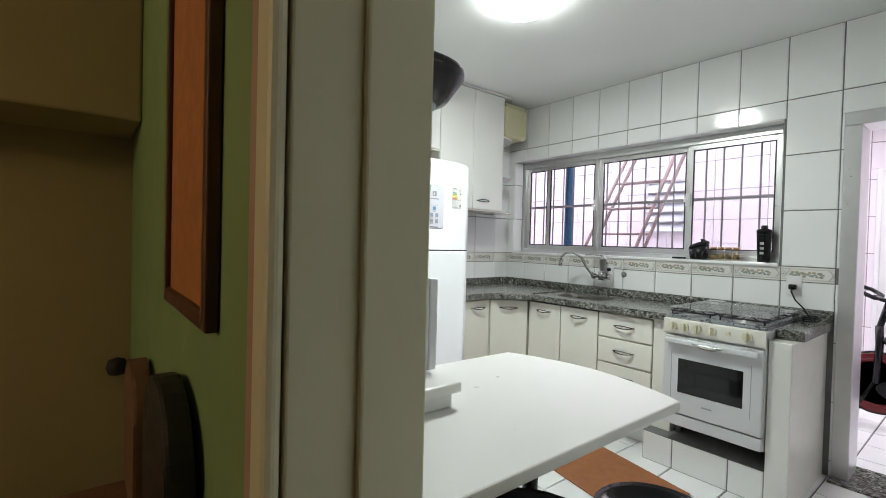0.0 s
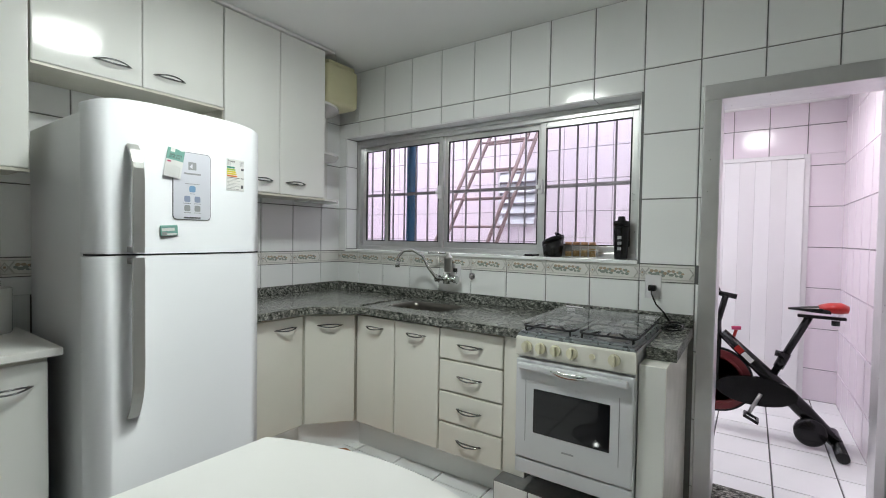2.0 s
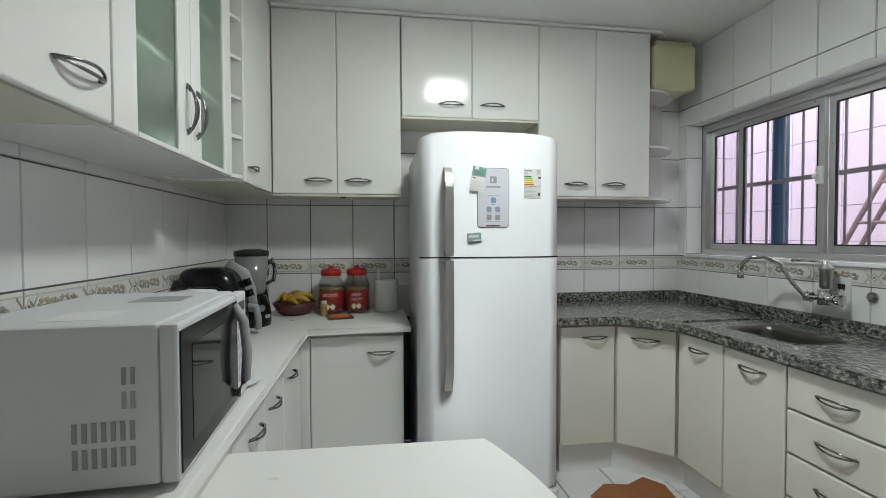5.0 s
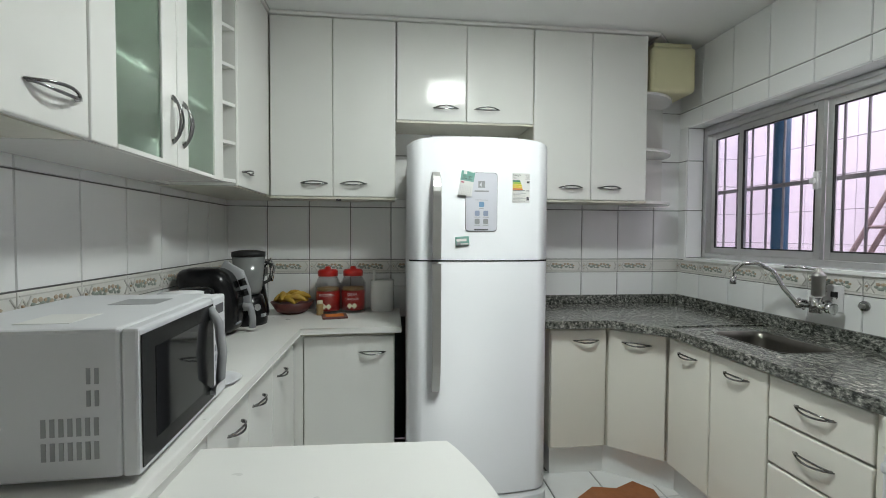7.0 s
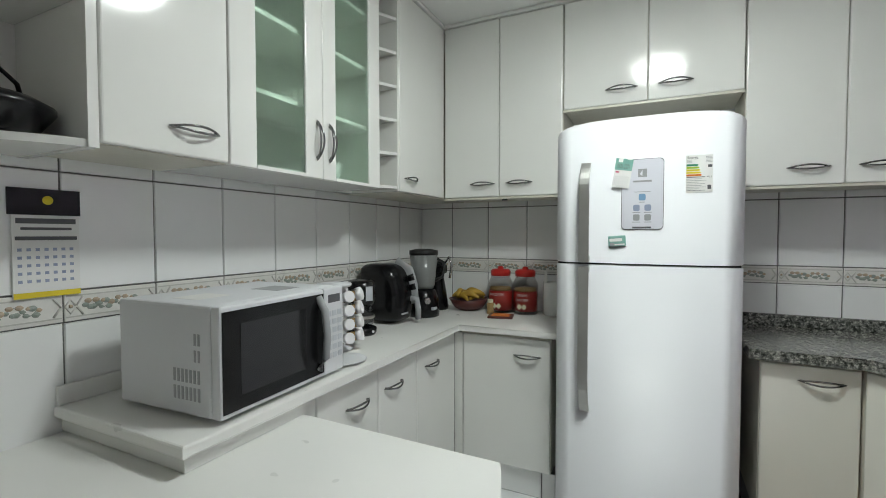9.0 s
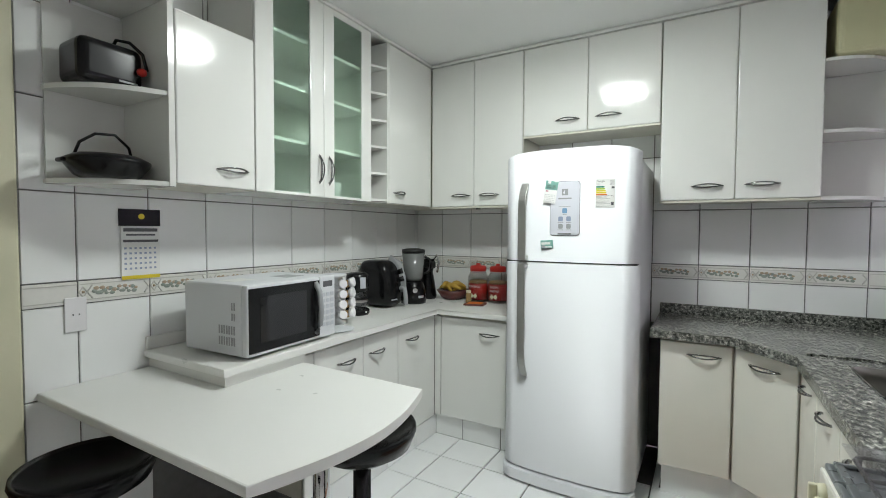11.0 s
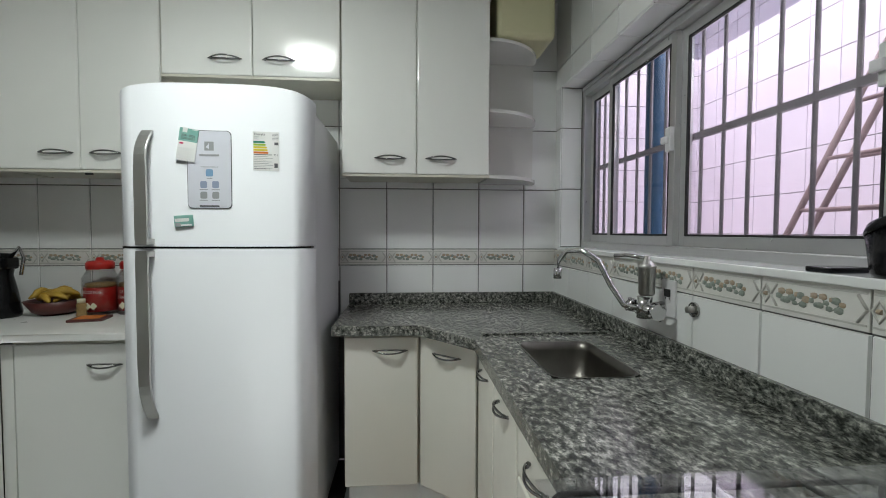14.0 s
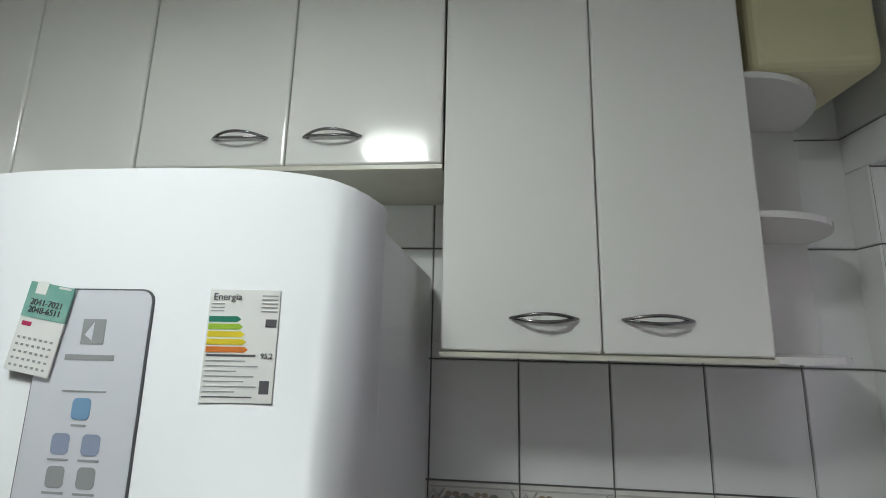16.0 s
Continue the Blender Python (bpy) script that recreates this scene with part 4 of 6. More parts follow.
part("filter", lathe([(0.020, 0), (0.026, 0.008), (0.026, 0.085), (0.029, 0.087), (0.029, 0.097), (0.018, 0.106), (0.010, 0.118), (0.010, 0.128), (0, 0.129)], (E - 0.075, ty - 0.01, tz + 0.045)), M_STEEL, tap, "steel water filter")
part("lever", tube([(E - 0.075, ty, tz + 0.165), (E - 0.10, ty + 0.06, tz + 0.172), (E - 0.12, ty + 0.12, tz + 0.168)], 0.007), M_CHROME, tap)
part("crossbody", cyl((E - 0.075, ty - 0.055, tz), (E - 0.075, ty + 0.055, tz), 0.015), M_CHROME, tap)
for d in (-1, 1):
    kb = part("knob", cyl((E - 0.075, ty + d * 0.056, tz), (E - 0.075, ty + d * 0.082, tz), 0.021, 0.024), M_CHROME, tap)
    for a in range(4):
        u = a * math.pi / 2 + 0.5
        part("spoke", tube([(E - 0.075, ty + d * 0.072, tz), (E - 0.075 + 0.03 * math.cos(u), ty + d * 0.072, tz + 0.03 * math.sin(u))], 0.006, 8), M_CHROME, kb)


def outlet(c, m, w=0.075, h=0.12):
    o = thing("wall_outlet", "white wall socket plate", "outlet")
    o.matrix_world = m
    part("plate", box(-w / 2, -h / 2, 0.006, w / 2, h / 2, 0.014, 0.003), M_PVC, o)
    part("socket", cyl((0, 0.0, 0.0142), (0, 0.0, 0.0155), 0.018, n=6), M_PVC, o)
    part("hole", boxes((-0.012, -0.003, 0.0156, -0.008, 0.003, 0.016), (0.008, -0.003, 0.0156, 0.012, 0.003, 0.016)), M_MATTE, o)
    return o


outlet(0, facing_w(E, 2.085, 1.06))
part("switch", box(-0.016, 0.005, 0.0161, 0.016, 0.03, 0.018), M_MATTE, bpy.data.objects["wall_outlet"])
outlet(0, facing_w(E, 0.885, 1.06))
outlet(0, facing_e(W, 0.855, 1.048), 0.07, 0.13)
valve = thing("stop_valve", "small round steel stop valve on the tiles", "valve")
part("flange", cyl((E - 0.006, 1.96, 1.045), (E - 0.014, 1.96, 1.045), 0.022), M_CHROME, valve)
part("stem", cyl((E - 0.014, 1.96, 1.045), (E - 0.032, 1.96, 1.045), 0.010), M_STEEL, valve)
plug = thing("power_cord", "black plug and coiled power cord on the granite", "cable")
part("plug", box(E - 0.055, 0.867, 1.04, E - 0.0165, 0.903, 1.07, 0.006), M_BLACK, plug)
cord = [(E - 0.055, 0.885, 1.055), (E - 0.085, 0.88, 1.03), (E - 0.075, 0.86, 0.98), (E - 0.08, 0.82, 0.94), (E - 0.10, 0.78, GZ + 0.006)]
cord += [(E - 0.16 + 0.07 * math.cos(i * 0.7), 0.765 + 0.042 * math.sin(i * 0.7), GZ + 0.006 + 0.0012 * i) for i in range(26)]
part("cord", tube(cord, 0.004, 6), M_BLACK, plug)

# stove
SX0, SX1, SY0, SY1 = 2.95, 3.545, 0.822, 1.315
SXB = SX0 + 0.03
st = thing("gas_stove", "white four-burner gas stove with glass lid open flat", "stove")
part("body", box(SXB, SY0, 0.27, SX1, SY1, 0.868, 0.006), M_FRIDGE, st)
fp = part("control_panel", prism([(SX0 + 0.002, SY0), (SXB + 0.02, SY0), (SXB + 0.02, SY1), (SX0 + 0.002, SY1)], 0.785, 0.872, 0.008), M_PANELC, st, "cream control panel")
for yy in (0.90, 1.065, 1.135, 1.20, 1.262):
    kn = part("knob", cyl((SX0 + 0.002, yy, 0.832), (SX0 - 0.012, yy, 0.832), 0.024, 0.022), M_CREAM, fp, "round cream knob")
    part("grip", box(SX0 - 0.026, yy - 0.006, 0.81, SX0 - 0.011, yy + 0.006, 0.854, 0.003), M_CREAM, kn)
part("button", cyl((SX0 + 0.002, 0.985, 0.832), (SX0 - 0.008, 0.985, 0.832), 0.011), M_CREAM, fp)
dr = part("oven_door", box(SX0, SY0 + 0.004, 0.345, SXB - 0.001, SY1 - 0.004, 0.775, 0.006), M_FRIDGE, st, "white oven door")
part("oven_window", box(SX0 - 0.002, 0.91, 0.465, SX0 + 0.003, 1.228, 0.655, 0.003), M_DGLASS, dr, "dark oven window")
part("oven_handle", boxes((SX0 - 0.03, SY0 + 0.02, 0.735, SX0 - 0.006, SY1 - 0.02, 0.765, 0.008)), M_FRIDGE, dr)
part("handle_grip", tube([(SX0 - 0.030, 0.995 + 0.15 * i / 8, 0.752 - 0.010 * math.sin(math.pi * i / 8)) for i in range(9)], [0.003, 0.008, 0.011, 0.012, 0.012, 0.012, 0.011, 0.008, 0.003], 8, flat=0.5, up=(1, 0, 0)), M_CHROME, dr, "chrome oval grip")
part("panel_line", boxes((SX0 - 0.001, 0.875, 0.42, SX0 + 0.001, 0.878, 0.69), (SX0 - 0.001, 1.262, 0.42, SX0 + 0.001, 1.265, 0.69)), M_GREY, dr)
part("brand_bar", box(SX0 - 0.0015, 1.05, 0.41, SX0 + 0.001, 1.10, 0.417), M_GREY, dr)
part("lower_drawer", box(SX0 + 0.004, SY0 + 0.004, 0.275, SXB - 0.001, SY1 - 0.004, 0.338, 0.004), M_FRIDGE, st)
part("hob_rim", boxes((SX0 + 0.02, SY0 + 0.010, 0.8845, SX1 - 0.02, SY0 + 0.022, 0.892, 0.003), (SX0 + 0.02, SY1 - 0.022, 0.8845, SX1 - 0.02, SY1 - 0.010, 0.892, 0.003), (SX0 + 0.02, SY0 + 0.023, 0.8845, SX0 + 0.036, SY1 - 0.023, 0.892, 0.003)), M_HOB, st)
part("hob", box(SX0 + 0.008, SY0 + 0.004, 0.868, SX1, SY1 - 0.004, 0.884, 0.005), M_HOB, st, "dark grey enamelled hob")
for bx, by, r in ((3.10, 0.945, 0.045), (3.10, 1.195, 0.04), (3.38, 0.945, 0.04), (3.38, 1.195, 0.048)):
    bn = part("burner", lathe([(r + 0.022, 0), (r + 0.016, 0.006), (r, 0.008), (r, 0.02), (r * 0.6, 0.026), (0, 0.027)], (bx, by, 0.884)), M_STEEL, st)
    part("cap", lathe([(r * 0.8, 0), (r * 0.78, 0.006), (0, 0.009)], (bx, by, 0.908)), M_GREY, bn)
for by in (0.945, 1.195):
    bm = bmesh.new()
    z = 0.910
    loop = rrect(3.00, by - 0.112, 3.50, by + 0.112, 0.03, z)
    bm_tube(bm, loop + [loop[0]], 0.0045, 6)
    bm_tube(bm, [(3.24, by - 0.112, z), (3.24, by + 0.112, z)], 0.0045, 6)
    for bx in (3.10, 3.38):
        for a in range(4):
            dx, dy = math.cos(a * math.pi / 2), math.sin(a * math.pi / 2)
            bm_tube(bm, [(bx + dx * 0.105, by + dy * 0.105, z), (bx + dx * 0.04, by + dy * 0.04, z + 0.004)], 0.004, 6)
    for bx in (3.01, 3.49):
        for s in (-0.1, 0.1):
            bm_tube(bm, [(bx, by + s, z), (bx, by + s, 0.8835)], 0.0045, 6)
    for bx in (3.10, 3.38):
        for a in range(4):
            dx, dy = math.cos(a * math.pi / 2 + math.pi / 4), math.sin(a * math.pi / 2 + math.pi / 4)
            bm_tube(bm, [(bx + dx * 0.10, by + dy * 0.10, z - 0.004), (bx + dx * 0.052, by + dy * 0.052, z + 0.004)], 0.004, 6)
    part("grate", bm, M_MATTE, st, "black wire pan support")
lid = part("lid", box(SX0 + 0.035, SY0 + 0.004, 0.926, SX1 - 0.005, SY1 - 0.004, 0.931, 0.001), M_LIDG, st, "closed clear glass lid")
part("lid_rest", boxes((SX1 - 0.03, SY0 + 0.03, 0.884, SX1 - 0.012, SY0 + 0.07, 0.925), (SX1 - 0.03, SY1 - 0.07, 0.884, SX1 - 0.012, SY1 - 0.03, 0.925)), M_PVC, st)
part("lid_trim", box(SX1 - 0.018, SY1 - 0.11, 0.9315, SX1 - 0.005, SY1 - 0.02, 0.936), M_PVC, st)
for y in (SY0 + 0.02, SY1 - 0.02):
    for x in (SXB + 0.16, SX1 - 0.05):
        part("leg", cyl((x, y, 0.172), (x, y, 0.27), 0.016), M_GREY, st)
pl = setting("stove_plinth", box(SXB + 0.02, SY0 - 0.002, 0.0, E - 0.01, 1.438, 0.17), M_GROUT, "white tiled plinth carrying the stove", "plinth")
filler = thing("filler_panel", "narrow cream filler panel beside the stove", "panel", bm=boxes((BXE + 0.002, 1.325, 0.17, E - 0.01, 1.44, 0.83, 0.003)), material=M_CABL)
endp = thing("end_cabinet", "narrow cream cabinet end beside the stove", "cabinet")
part("side", box(SX0 + 0.035, 0.722, 0.0, E - 0.01, 0.818, 0.824, 0.003), M_CABL, endp)
part("edge_strip", box(SX0 + 0.031, 0.724, 0.0, SX0 + 0.0345, 0.816, 0.822, 0.001), M_CAB, endp)

# lamp
lm = thing("ceiling_lamp", "round white flush ceiling lamp, switched on", "lamp")
part("base", lathe([(0.13, 0), (0.13, -0.02), (0.12, -0.022)], LAMP), M_PVC, lm)
dif = part("diffuser", lathe([(0.165, -0.0225), (0.165, -0.03), (0.14, -0.055), (0.08, -0.068), (0, -0.07)], LAMP), M_LAMP, lm, "glowing glass dome")

# ---- things on the worktops, ----
mw = thing("microwave_oven", "white microwave oven with dark glass door", "microwave")
mm = pose(1.202, 1.198, WZ + 0.012, 0, 0, 2.5)
mw.matrix_world = mm
part("body", box(-0.375, 0.0, 0.0, -0.02, 0.50, 0.285, 0.008), M_FRIDGE, mw)
md = part("door", box(-0.0195, 0.0, 0.001, 0.012, 0.395, 0.284, 0.006), M_FRIDGE, mw, "white framed door")
part("door_glass", box(0.0122, 0.006, 0.014, 0.0150, 0.392, 0.270, 0.001), M_BLACK, md, "black glass front")
part("window", box(0.0151, 0.06, 0.05, 0.0158, 0.31, 0.235), M_DGLASS, md, "dark glass window")
part("handle", tube([(0.016, 0.368, 0.03), (0.038, 0.372, 0.07), (0.043, 0.374, 0.14), (0.035, 0.372, 0.22), (0.012, 0.368, 0.262)], 0.012), M_GREY, md, "curved grey handle")
cp = part("control_panel", box(-0.0195, 0.397, 0.0, 0.012, 0.50, 0.285, 0.006), M_FRIDGE, mw, "white keypad panel")
part("display", box(0.012, 0.418, 0.235, 0.0128, 0.48, 0.262), M_INK, cp)
for i in range(3):
    for j in range(6):
        part("key", box(0.012, 0.412 + i * 0.028, 0.05 + j * 0.028, 0.0135, 0.432 + i * 0.028, 0.068 + j * 0.028), M_PANEL, cp)
for i in range(2):
    for r in range(2):
        part("vent", box(-0.078 + i * 0.014, -0.0012, 0.140 + r * 0.042, -0.071 + i * 0.014, 0.0005, 0.170 + r * 0.042), M_GREY, mw)
for r in range(2):
    for i in range(7):
        part("vent", box(-0.155 + i * 0.0148, -0.0012, 0.040 + r * 0.045, -0.147 + i * 0.0148, 0.0005, 0.074 + r * 0.045), M_GREY, mw)
part("sticker", box(-0.24, 0.06, 0.285, -0.14, 0.17, 0.2856), M_PAPER, mw, "faded paper sticker")
part("sticker", box(-0.20, 0.30, 0.285, -0.09, 0.40, 0.2856), M_GREY, mw, "grey sticker")
for x in (-0.31, -0.06):
    for y in (0.05, 0.45):
        part("foot", cyl((x, y, -0.012), (x, y, 0.001), 0.014), M_BLACK, mw)


# small appliances along the west worktop
sp = thing("spice_carousel", "white tiered spice stand with tilted jars", "spice rack")
part("stand", lathe([(0.075, 0), (0.075, 0.012), (0.05, 0.02), (0.045, 0.25), (0.07, 0.262), (0.07, 0.272), (0, 0.28)], (0.97, 1.92, WZ)), M_FRIDGE, sp)
for i in range(4):
    for a in (-60, -20, 20, 60, 110):
        ca, sa = math.cos(radians(a)), math.sin(radians(a))
        zz = WZ + 0.045 + i * 0.055
        j = part("jar", cyl((0.97 + 0.035 * ca, 1.92 + 0.035 * sa, zz), (0.97 + 0.095 * ca, 1.92 + 0.095 * sa, zz + 0.014), 0.02, n=14), M_JAR if a != 20 else M_SPICE, sp)
        part("lid", cyl((0.97 + 0.095 * ca, 1.92 + 0.095 * sa, zz + 0.014), (0.97 + 0.118 * ca, 1.92 + 0.118 * sa, zz + 0.019), 0.0225, n=14), M_PVC, j, "white lid")
pt = thing("small_plate", "small white plate lying on the worktop", "plate", bm=lathe([(0.0, 0.002), (0.06, 0.001), (0.085, 0.010), (0.083, 0.012), (0.058, 0.005), (0, 0.005)], (1.12, 1.79, WZ)), material=M_FRIDGE)

cf = thing("coffee_maker", "small black coffee maker with glass jug", "coffee maker")
cx, cy = 0.90, 2.20
part("base", lathe([(0.066, 0), (0.072, 0.01), (0.072, 0.03), (0.062, 0.036)], (cx, cy, WZ)), M_BLACK, cf)
part("jug", lathe([(0.045, 0.037), (0.060, 0.055), (0.062, 0.09), (0.050, 0.135), (0.047, 0.135), (0.058, 0.09), (0.056, 0.058), (0.0, 0.04)], (cx, cy, WZ)), M_SMOKE, cf, "glass jug")
part("jug_band", lathe([(0.0625, 0.078), (0.0635, 0.080), (0.0635, 0.090), (0.0625, 0.092)], (cx, cy, WZ)), M_STEEL, cf, "steel band round the jug")
part("tower", box(cx - 0.085, cy - 0.045, WZ + 0.030, cx - 0.058, cy + 0.045, WZ + 0.20, 0.008), M_BLACK, cf)
part("head", lathe([(0.048, 0.137), (0.066, 0.150), (0.070, 0.20), (0.068, 0.245), (0.05, 0.256), (0, 0.258)], (cx, cy, WZ)), M_BLACK, cf, "rounded black filter head")
part("label", moved(box(-0.018, -0.0015, 0.165, 0.018, 0.0015, 0.232, 0.001), pose(cx + 0.066, cy - 0.028, WZ, 0, 0, 67)), M_PANEL, cf, "silver label plate")
part("switch", cyl((cx + 0.070, cy - 0.008, WZ + 0.02), (cx + 0.076, cy - 0.008, WZ + 0.02), 0.006), M_PVC, cf)

af = thing("air_fryer", "black rounded air fryer with grey front band", "air fryer")
bm = bmesh.new()
bmesh.ops.create_uvsphere(bm, u_segments=32, v_segments=20, radius=1.0)
for v in bm.verts:
    x, y, z = v.co
    q = 4.0
    r = (abs(x) ** q + abs(y) ** q) ** (1 / q)
    f = (math.hypot(x, y) / r if r > 1e-6 else 1) * (1 if abs(z) > 0.999 else (1 - abs(z) ** 5) ** 0.25 / max(1e-3, math.sqrt(1 - z * z)))
    f = min(f, 6.0)
    v.co = Vector((0.855 + x * f * 0.120 - 0.045 * max(0.0, z), 2.515 + y * f * 0.105, WZ + 0.006 + (z + 1) * 0.155))
for f in bm.faces:
    f.smooth = True
part("body", bm, M_BLACK, af)
part("band", tube([(0.972, 2.56, WZ + 0.10), (0.962, 2.565, WZ + 0.20), (0.94, 2.565, WZ + 0.27), (0.87, 2.55, WZ + 0.312)], 0.042, 12, flat=0.35, up=(0, 1, 0)), M_GREY, af, "grey control band")
for z, x in ((0.235, 0.965), (0.185, 0.975)):
    part("dial", cyl((x - 0.012, 2.56, WZ + z), (x + 0.018, 2.565, WZ + z + 0.01), 0.02), M_BLACK, af)
part("handle", tube([(0.965, 2.545, WZ + 0.13), (1.005, 2.55, WZ + 0.125), (1.015, 2.55, WZ + 0.07), (1.015, 2.55, WZ + 0.02)], 0.016, 10), M_GREY, af, "grey drawer handle")
part("brand_bar", box(0.97, 2.45, WZ + 0.055, 0.9765, 2.51, WZ + 0.062), M_PANEL, af)

bl = thing("blender", "black blender with a smoked plastic jug", "blender")
bx, by = 0.935, 2.76
part("base", lathe([(0.082, 0), (0.085, 0.02), (0.08, 0.09), (0.065, 0.14), (0.05, 0.15)], (bx, by, WZ)), M_BLACK, bl)
part("jug", lathe([(0.052, 0.15), (0.060, 0.17), (0.075, 0.335), (0.072, 0.335), (0.056, 0.17), (0.0, 0.16)], (bx, by, WZ)), M_FJUG, bl, "cloudy grey jug")
part("lid", lathe([(0.077, 0.335), (0.077, 0.358), (0.04, 0.366), (0, 0.367)], (bx, by, WZ)), M_MATTE, bl)
part("handle", tube([(bx + 0.055, by + 0.05, WZ + 0.31), (bx + 0.085, by + 0.075, WZ + 0.29), (bx + 0.08, by + 0.07, WZ + 0.21), (bx + 0.045, by + 0.045, WZ + 0.19)], 0.009), M_MATTE, bl)
part("button_row", box(bx + 0.055, by - 0.045, WZ + 0.04, bx + 0.083, by - 0.005, WZ + 0.055), M_PANEL, bl)
part("dial", cyl((bx + 0.05, by - 0.06, WZ + 0.09), (bx + 0.062, by - 0.072, WZ + 0.092), 0.016), M_CHROME, bl)

mx = thing("stand_mixer", "small black kitchen appliance in the corner", "mixer")
part("body", lathe([(0.07, 0), (0.075, 0.02), (0.06, 0.12), (0.045, 0.20), (0.05, 0.23), (0.045, 0.30), (0, 0.305)], (0.90, 3.00, WZ), 20), M_BLACK, mx)
part("head", box(0.86, 2.95, WZ + 0.225, 0.96, 3.04, WZ + 0.285, 0.015), M_BLACK, mx)
part("handle", tube([(0.945, 3.0, WZ + 0.28), (0.985, 3.0, WZ + 0.33), (1.005, 3.0, WZ + 0.28), (0.99, 3.0, WZ + 0.20)], 0.008), M_CHROME, mx)

fb = thing("fruit_bowl", "dark red wooden bowl", "bowl", bm=lathe([(0.06, 0), (0.09, 0.015), (0.125, 0.07), (0.118, 0.07), (0.085, 0.022), (0, 0.015)], (1.09, 3.07, WZ)), material=M_BOWL)
for i in range(9):
    a = i * 0.72
    c = Vector((1.09 + 0.055 * math.cos(a), 3.07 + 0.05 * math.sin(a), WZ + 0.075 + 0.012 * (i % 3)))
    pts = [c + Vector((0.075 * s * math.cos(a + 1.2), 0.06 * s * math.sin(a + 1.2), 0.026 * (1 - s * s) - 0.008)) for s in (-1, -0.8, -0.4, 0, 0.4, 0.8, 1)]
    thing("banana", "ripe yellow banana with brown spots in the bowl", "banana", "bananas in the bowl", bm=tube(pts, [0.004, 0.012, 0.017, 0.018, 0.017, 0.011, 0.004], 8), material=M_BANANA)

for i, (jx, jy, txt) in enumerate(((1.30, 3.07, "BISCOITOS"), (1.448, 3.09, "CREAM CRACKER"))):
    jr = thing("biscuit_jar", "round glass jar with red biscuit label and red lid", "jar", "biscuit jars")
    part("glass", lathe([(0.066, 0), (0.071, 0.01), (0.071, 0.145), (0.05, 0.18), (0.047, 0.18), (0.066, 0.142), (0.066, 0.014), (0, 0.012)], (jx, jy, WZ)), M_JAR, jr)
    part("wrap", lathe([(0.0, 0.013), (0.0645, 0.014), (0.0645, 0.108), (0.0, 0.109)], (jx, jy, WZ)), M_RED, jr, "red printed wrap")
    part("biscuits", lathe([(0.0, 0.110), (0.060, 0.111), (0.058, 0.125), (0.0, 0.130)], (jx, jy, WZ)), M_SPICE, jr, "biscuits inside the jar")
    part("lid", lathe([(0.055, 0.182), (0.056, 0.205), (0.048, 0.214), (0.018, 0.216), (0.014, 0.228), (0, 0.23)], (jx, jy, WZ)), M_RED, jr, "red lid")
    for k, line in enumerate(txt.split()):
        w = words(line, 0.017, pose(0, 0, 0) @ FACE_S, M_PAPER, jr)
        for v in w.data.vertices:
            a = v.co.x / 0.0725
            v.co = Vector((jx + 0.0725 * math.sin(a), jy - 0.0725 * math.cos(a), WZ + 0.093 - 0.022 * k + v.co.z))
    for dx in (-0.013, 0.013):
        part("biscuit", moved(box(-0.011, -0.0012, -0.011, 0.011, 0.0012, 0.011, 0.002), pose(jx + dx, jy - 0.0718, WZ + 0.038, 0, 45, 0)), M_CREAM, jr, "printed biscuit picture")
for o, bx0, by0, k in [(o, 1.30 if i == 0 else 1.448, 3.07 if i == 0 else 3.09, (1.08, 1.08, 1.22)) for i, o in enumerate(o for o in bpy.data.objects if o.name.startswith("biscuit_jar"))]:
    o.matrix_world = Matrix.Translation((bx0, by0, WZ)) @ Matrix.Diagonal((*k, 1)) @ Matrix.Translation((-bx0, -by0, -WZ))
bl.matrix_world = Matrix.Translation((bx, by, WZ)) @ Matrix.Diagonal((1.08, 1.08, 1.06, 1)) @ Matrix.Translation((-bx, -by, -WZ))
cn = thing("white_canister", "plain white canister beside the fridge", "canister")
part("body", lathe([(0.068, 0), (0.072, 0.006), (0.072, 0.19), (0.07, 0.192), (0.066, 0.18), (0.064, 0.01), (0, 0.008)], (1.625, 3.11, WZ)), M_CAB, cn)
part("stick", box(1.568, 3.06, WZ + 0.15, 1.585, 3.072, WZ + 0.26, 0.003), M_CAB, cn)
bd = thing("serving_board", "small patterned wooden trivet on the worktop", "trivet")
part("board", moved(box(-0.07, -0.06, 0, 0.07, 0.06, 0.012, 0.003), pose(1.36, 2.90, WZ, 0, 0, 12)), M_BOWL, bd)
part("inlay", moved(box(-0.05, -0.045, 0.0122, 0.05, 0.045, 0.0135), pose(1.36, 2.90, WZ, 0, 0, 12)), M_ORANGE, bd)
sb = thing("spice_bottle", "little ribbed spice bottle with a pale lid", "bottle")
part("glass", lathe([(0.02, 0), (0.022, 0.01), (0.018, 0.02), (0.022, 0.032), (0.018, 0.042), (0.022, 0.055), (0.016, 0.066)], (1.265, 2.985, WZ), 16), M_SPICE, sb)
part("lid", lathe([(0.017, 0.066), (0.017, 0.085), (0, 0.086)], (1.265, 2.985, WZ), 16), M_CREAM, sb)

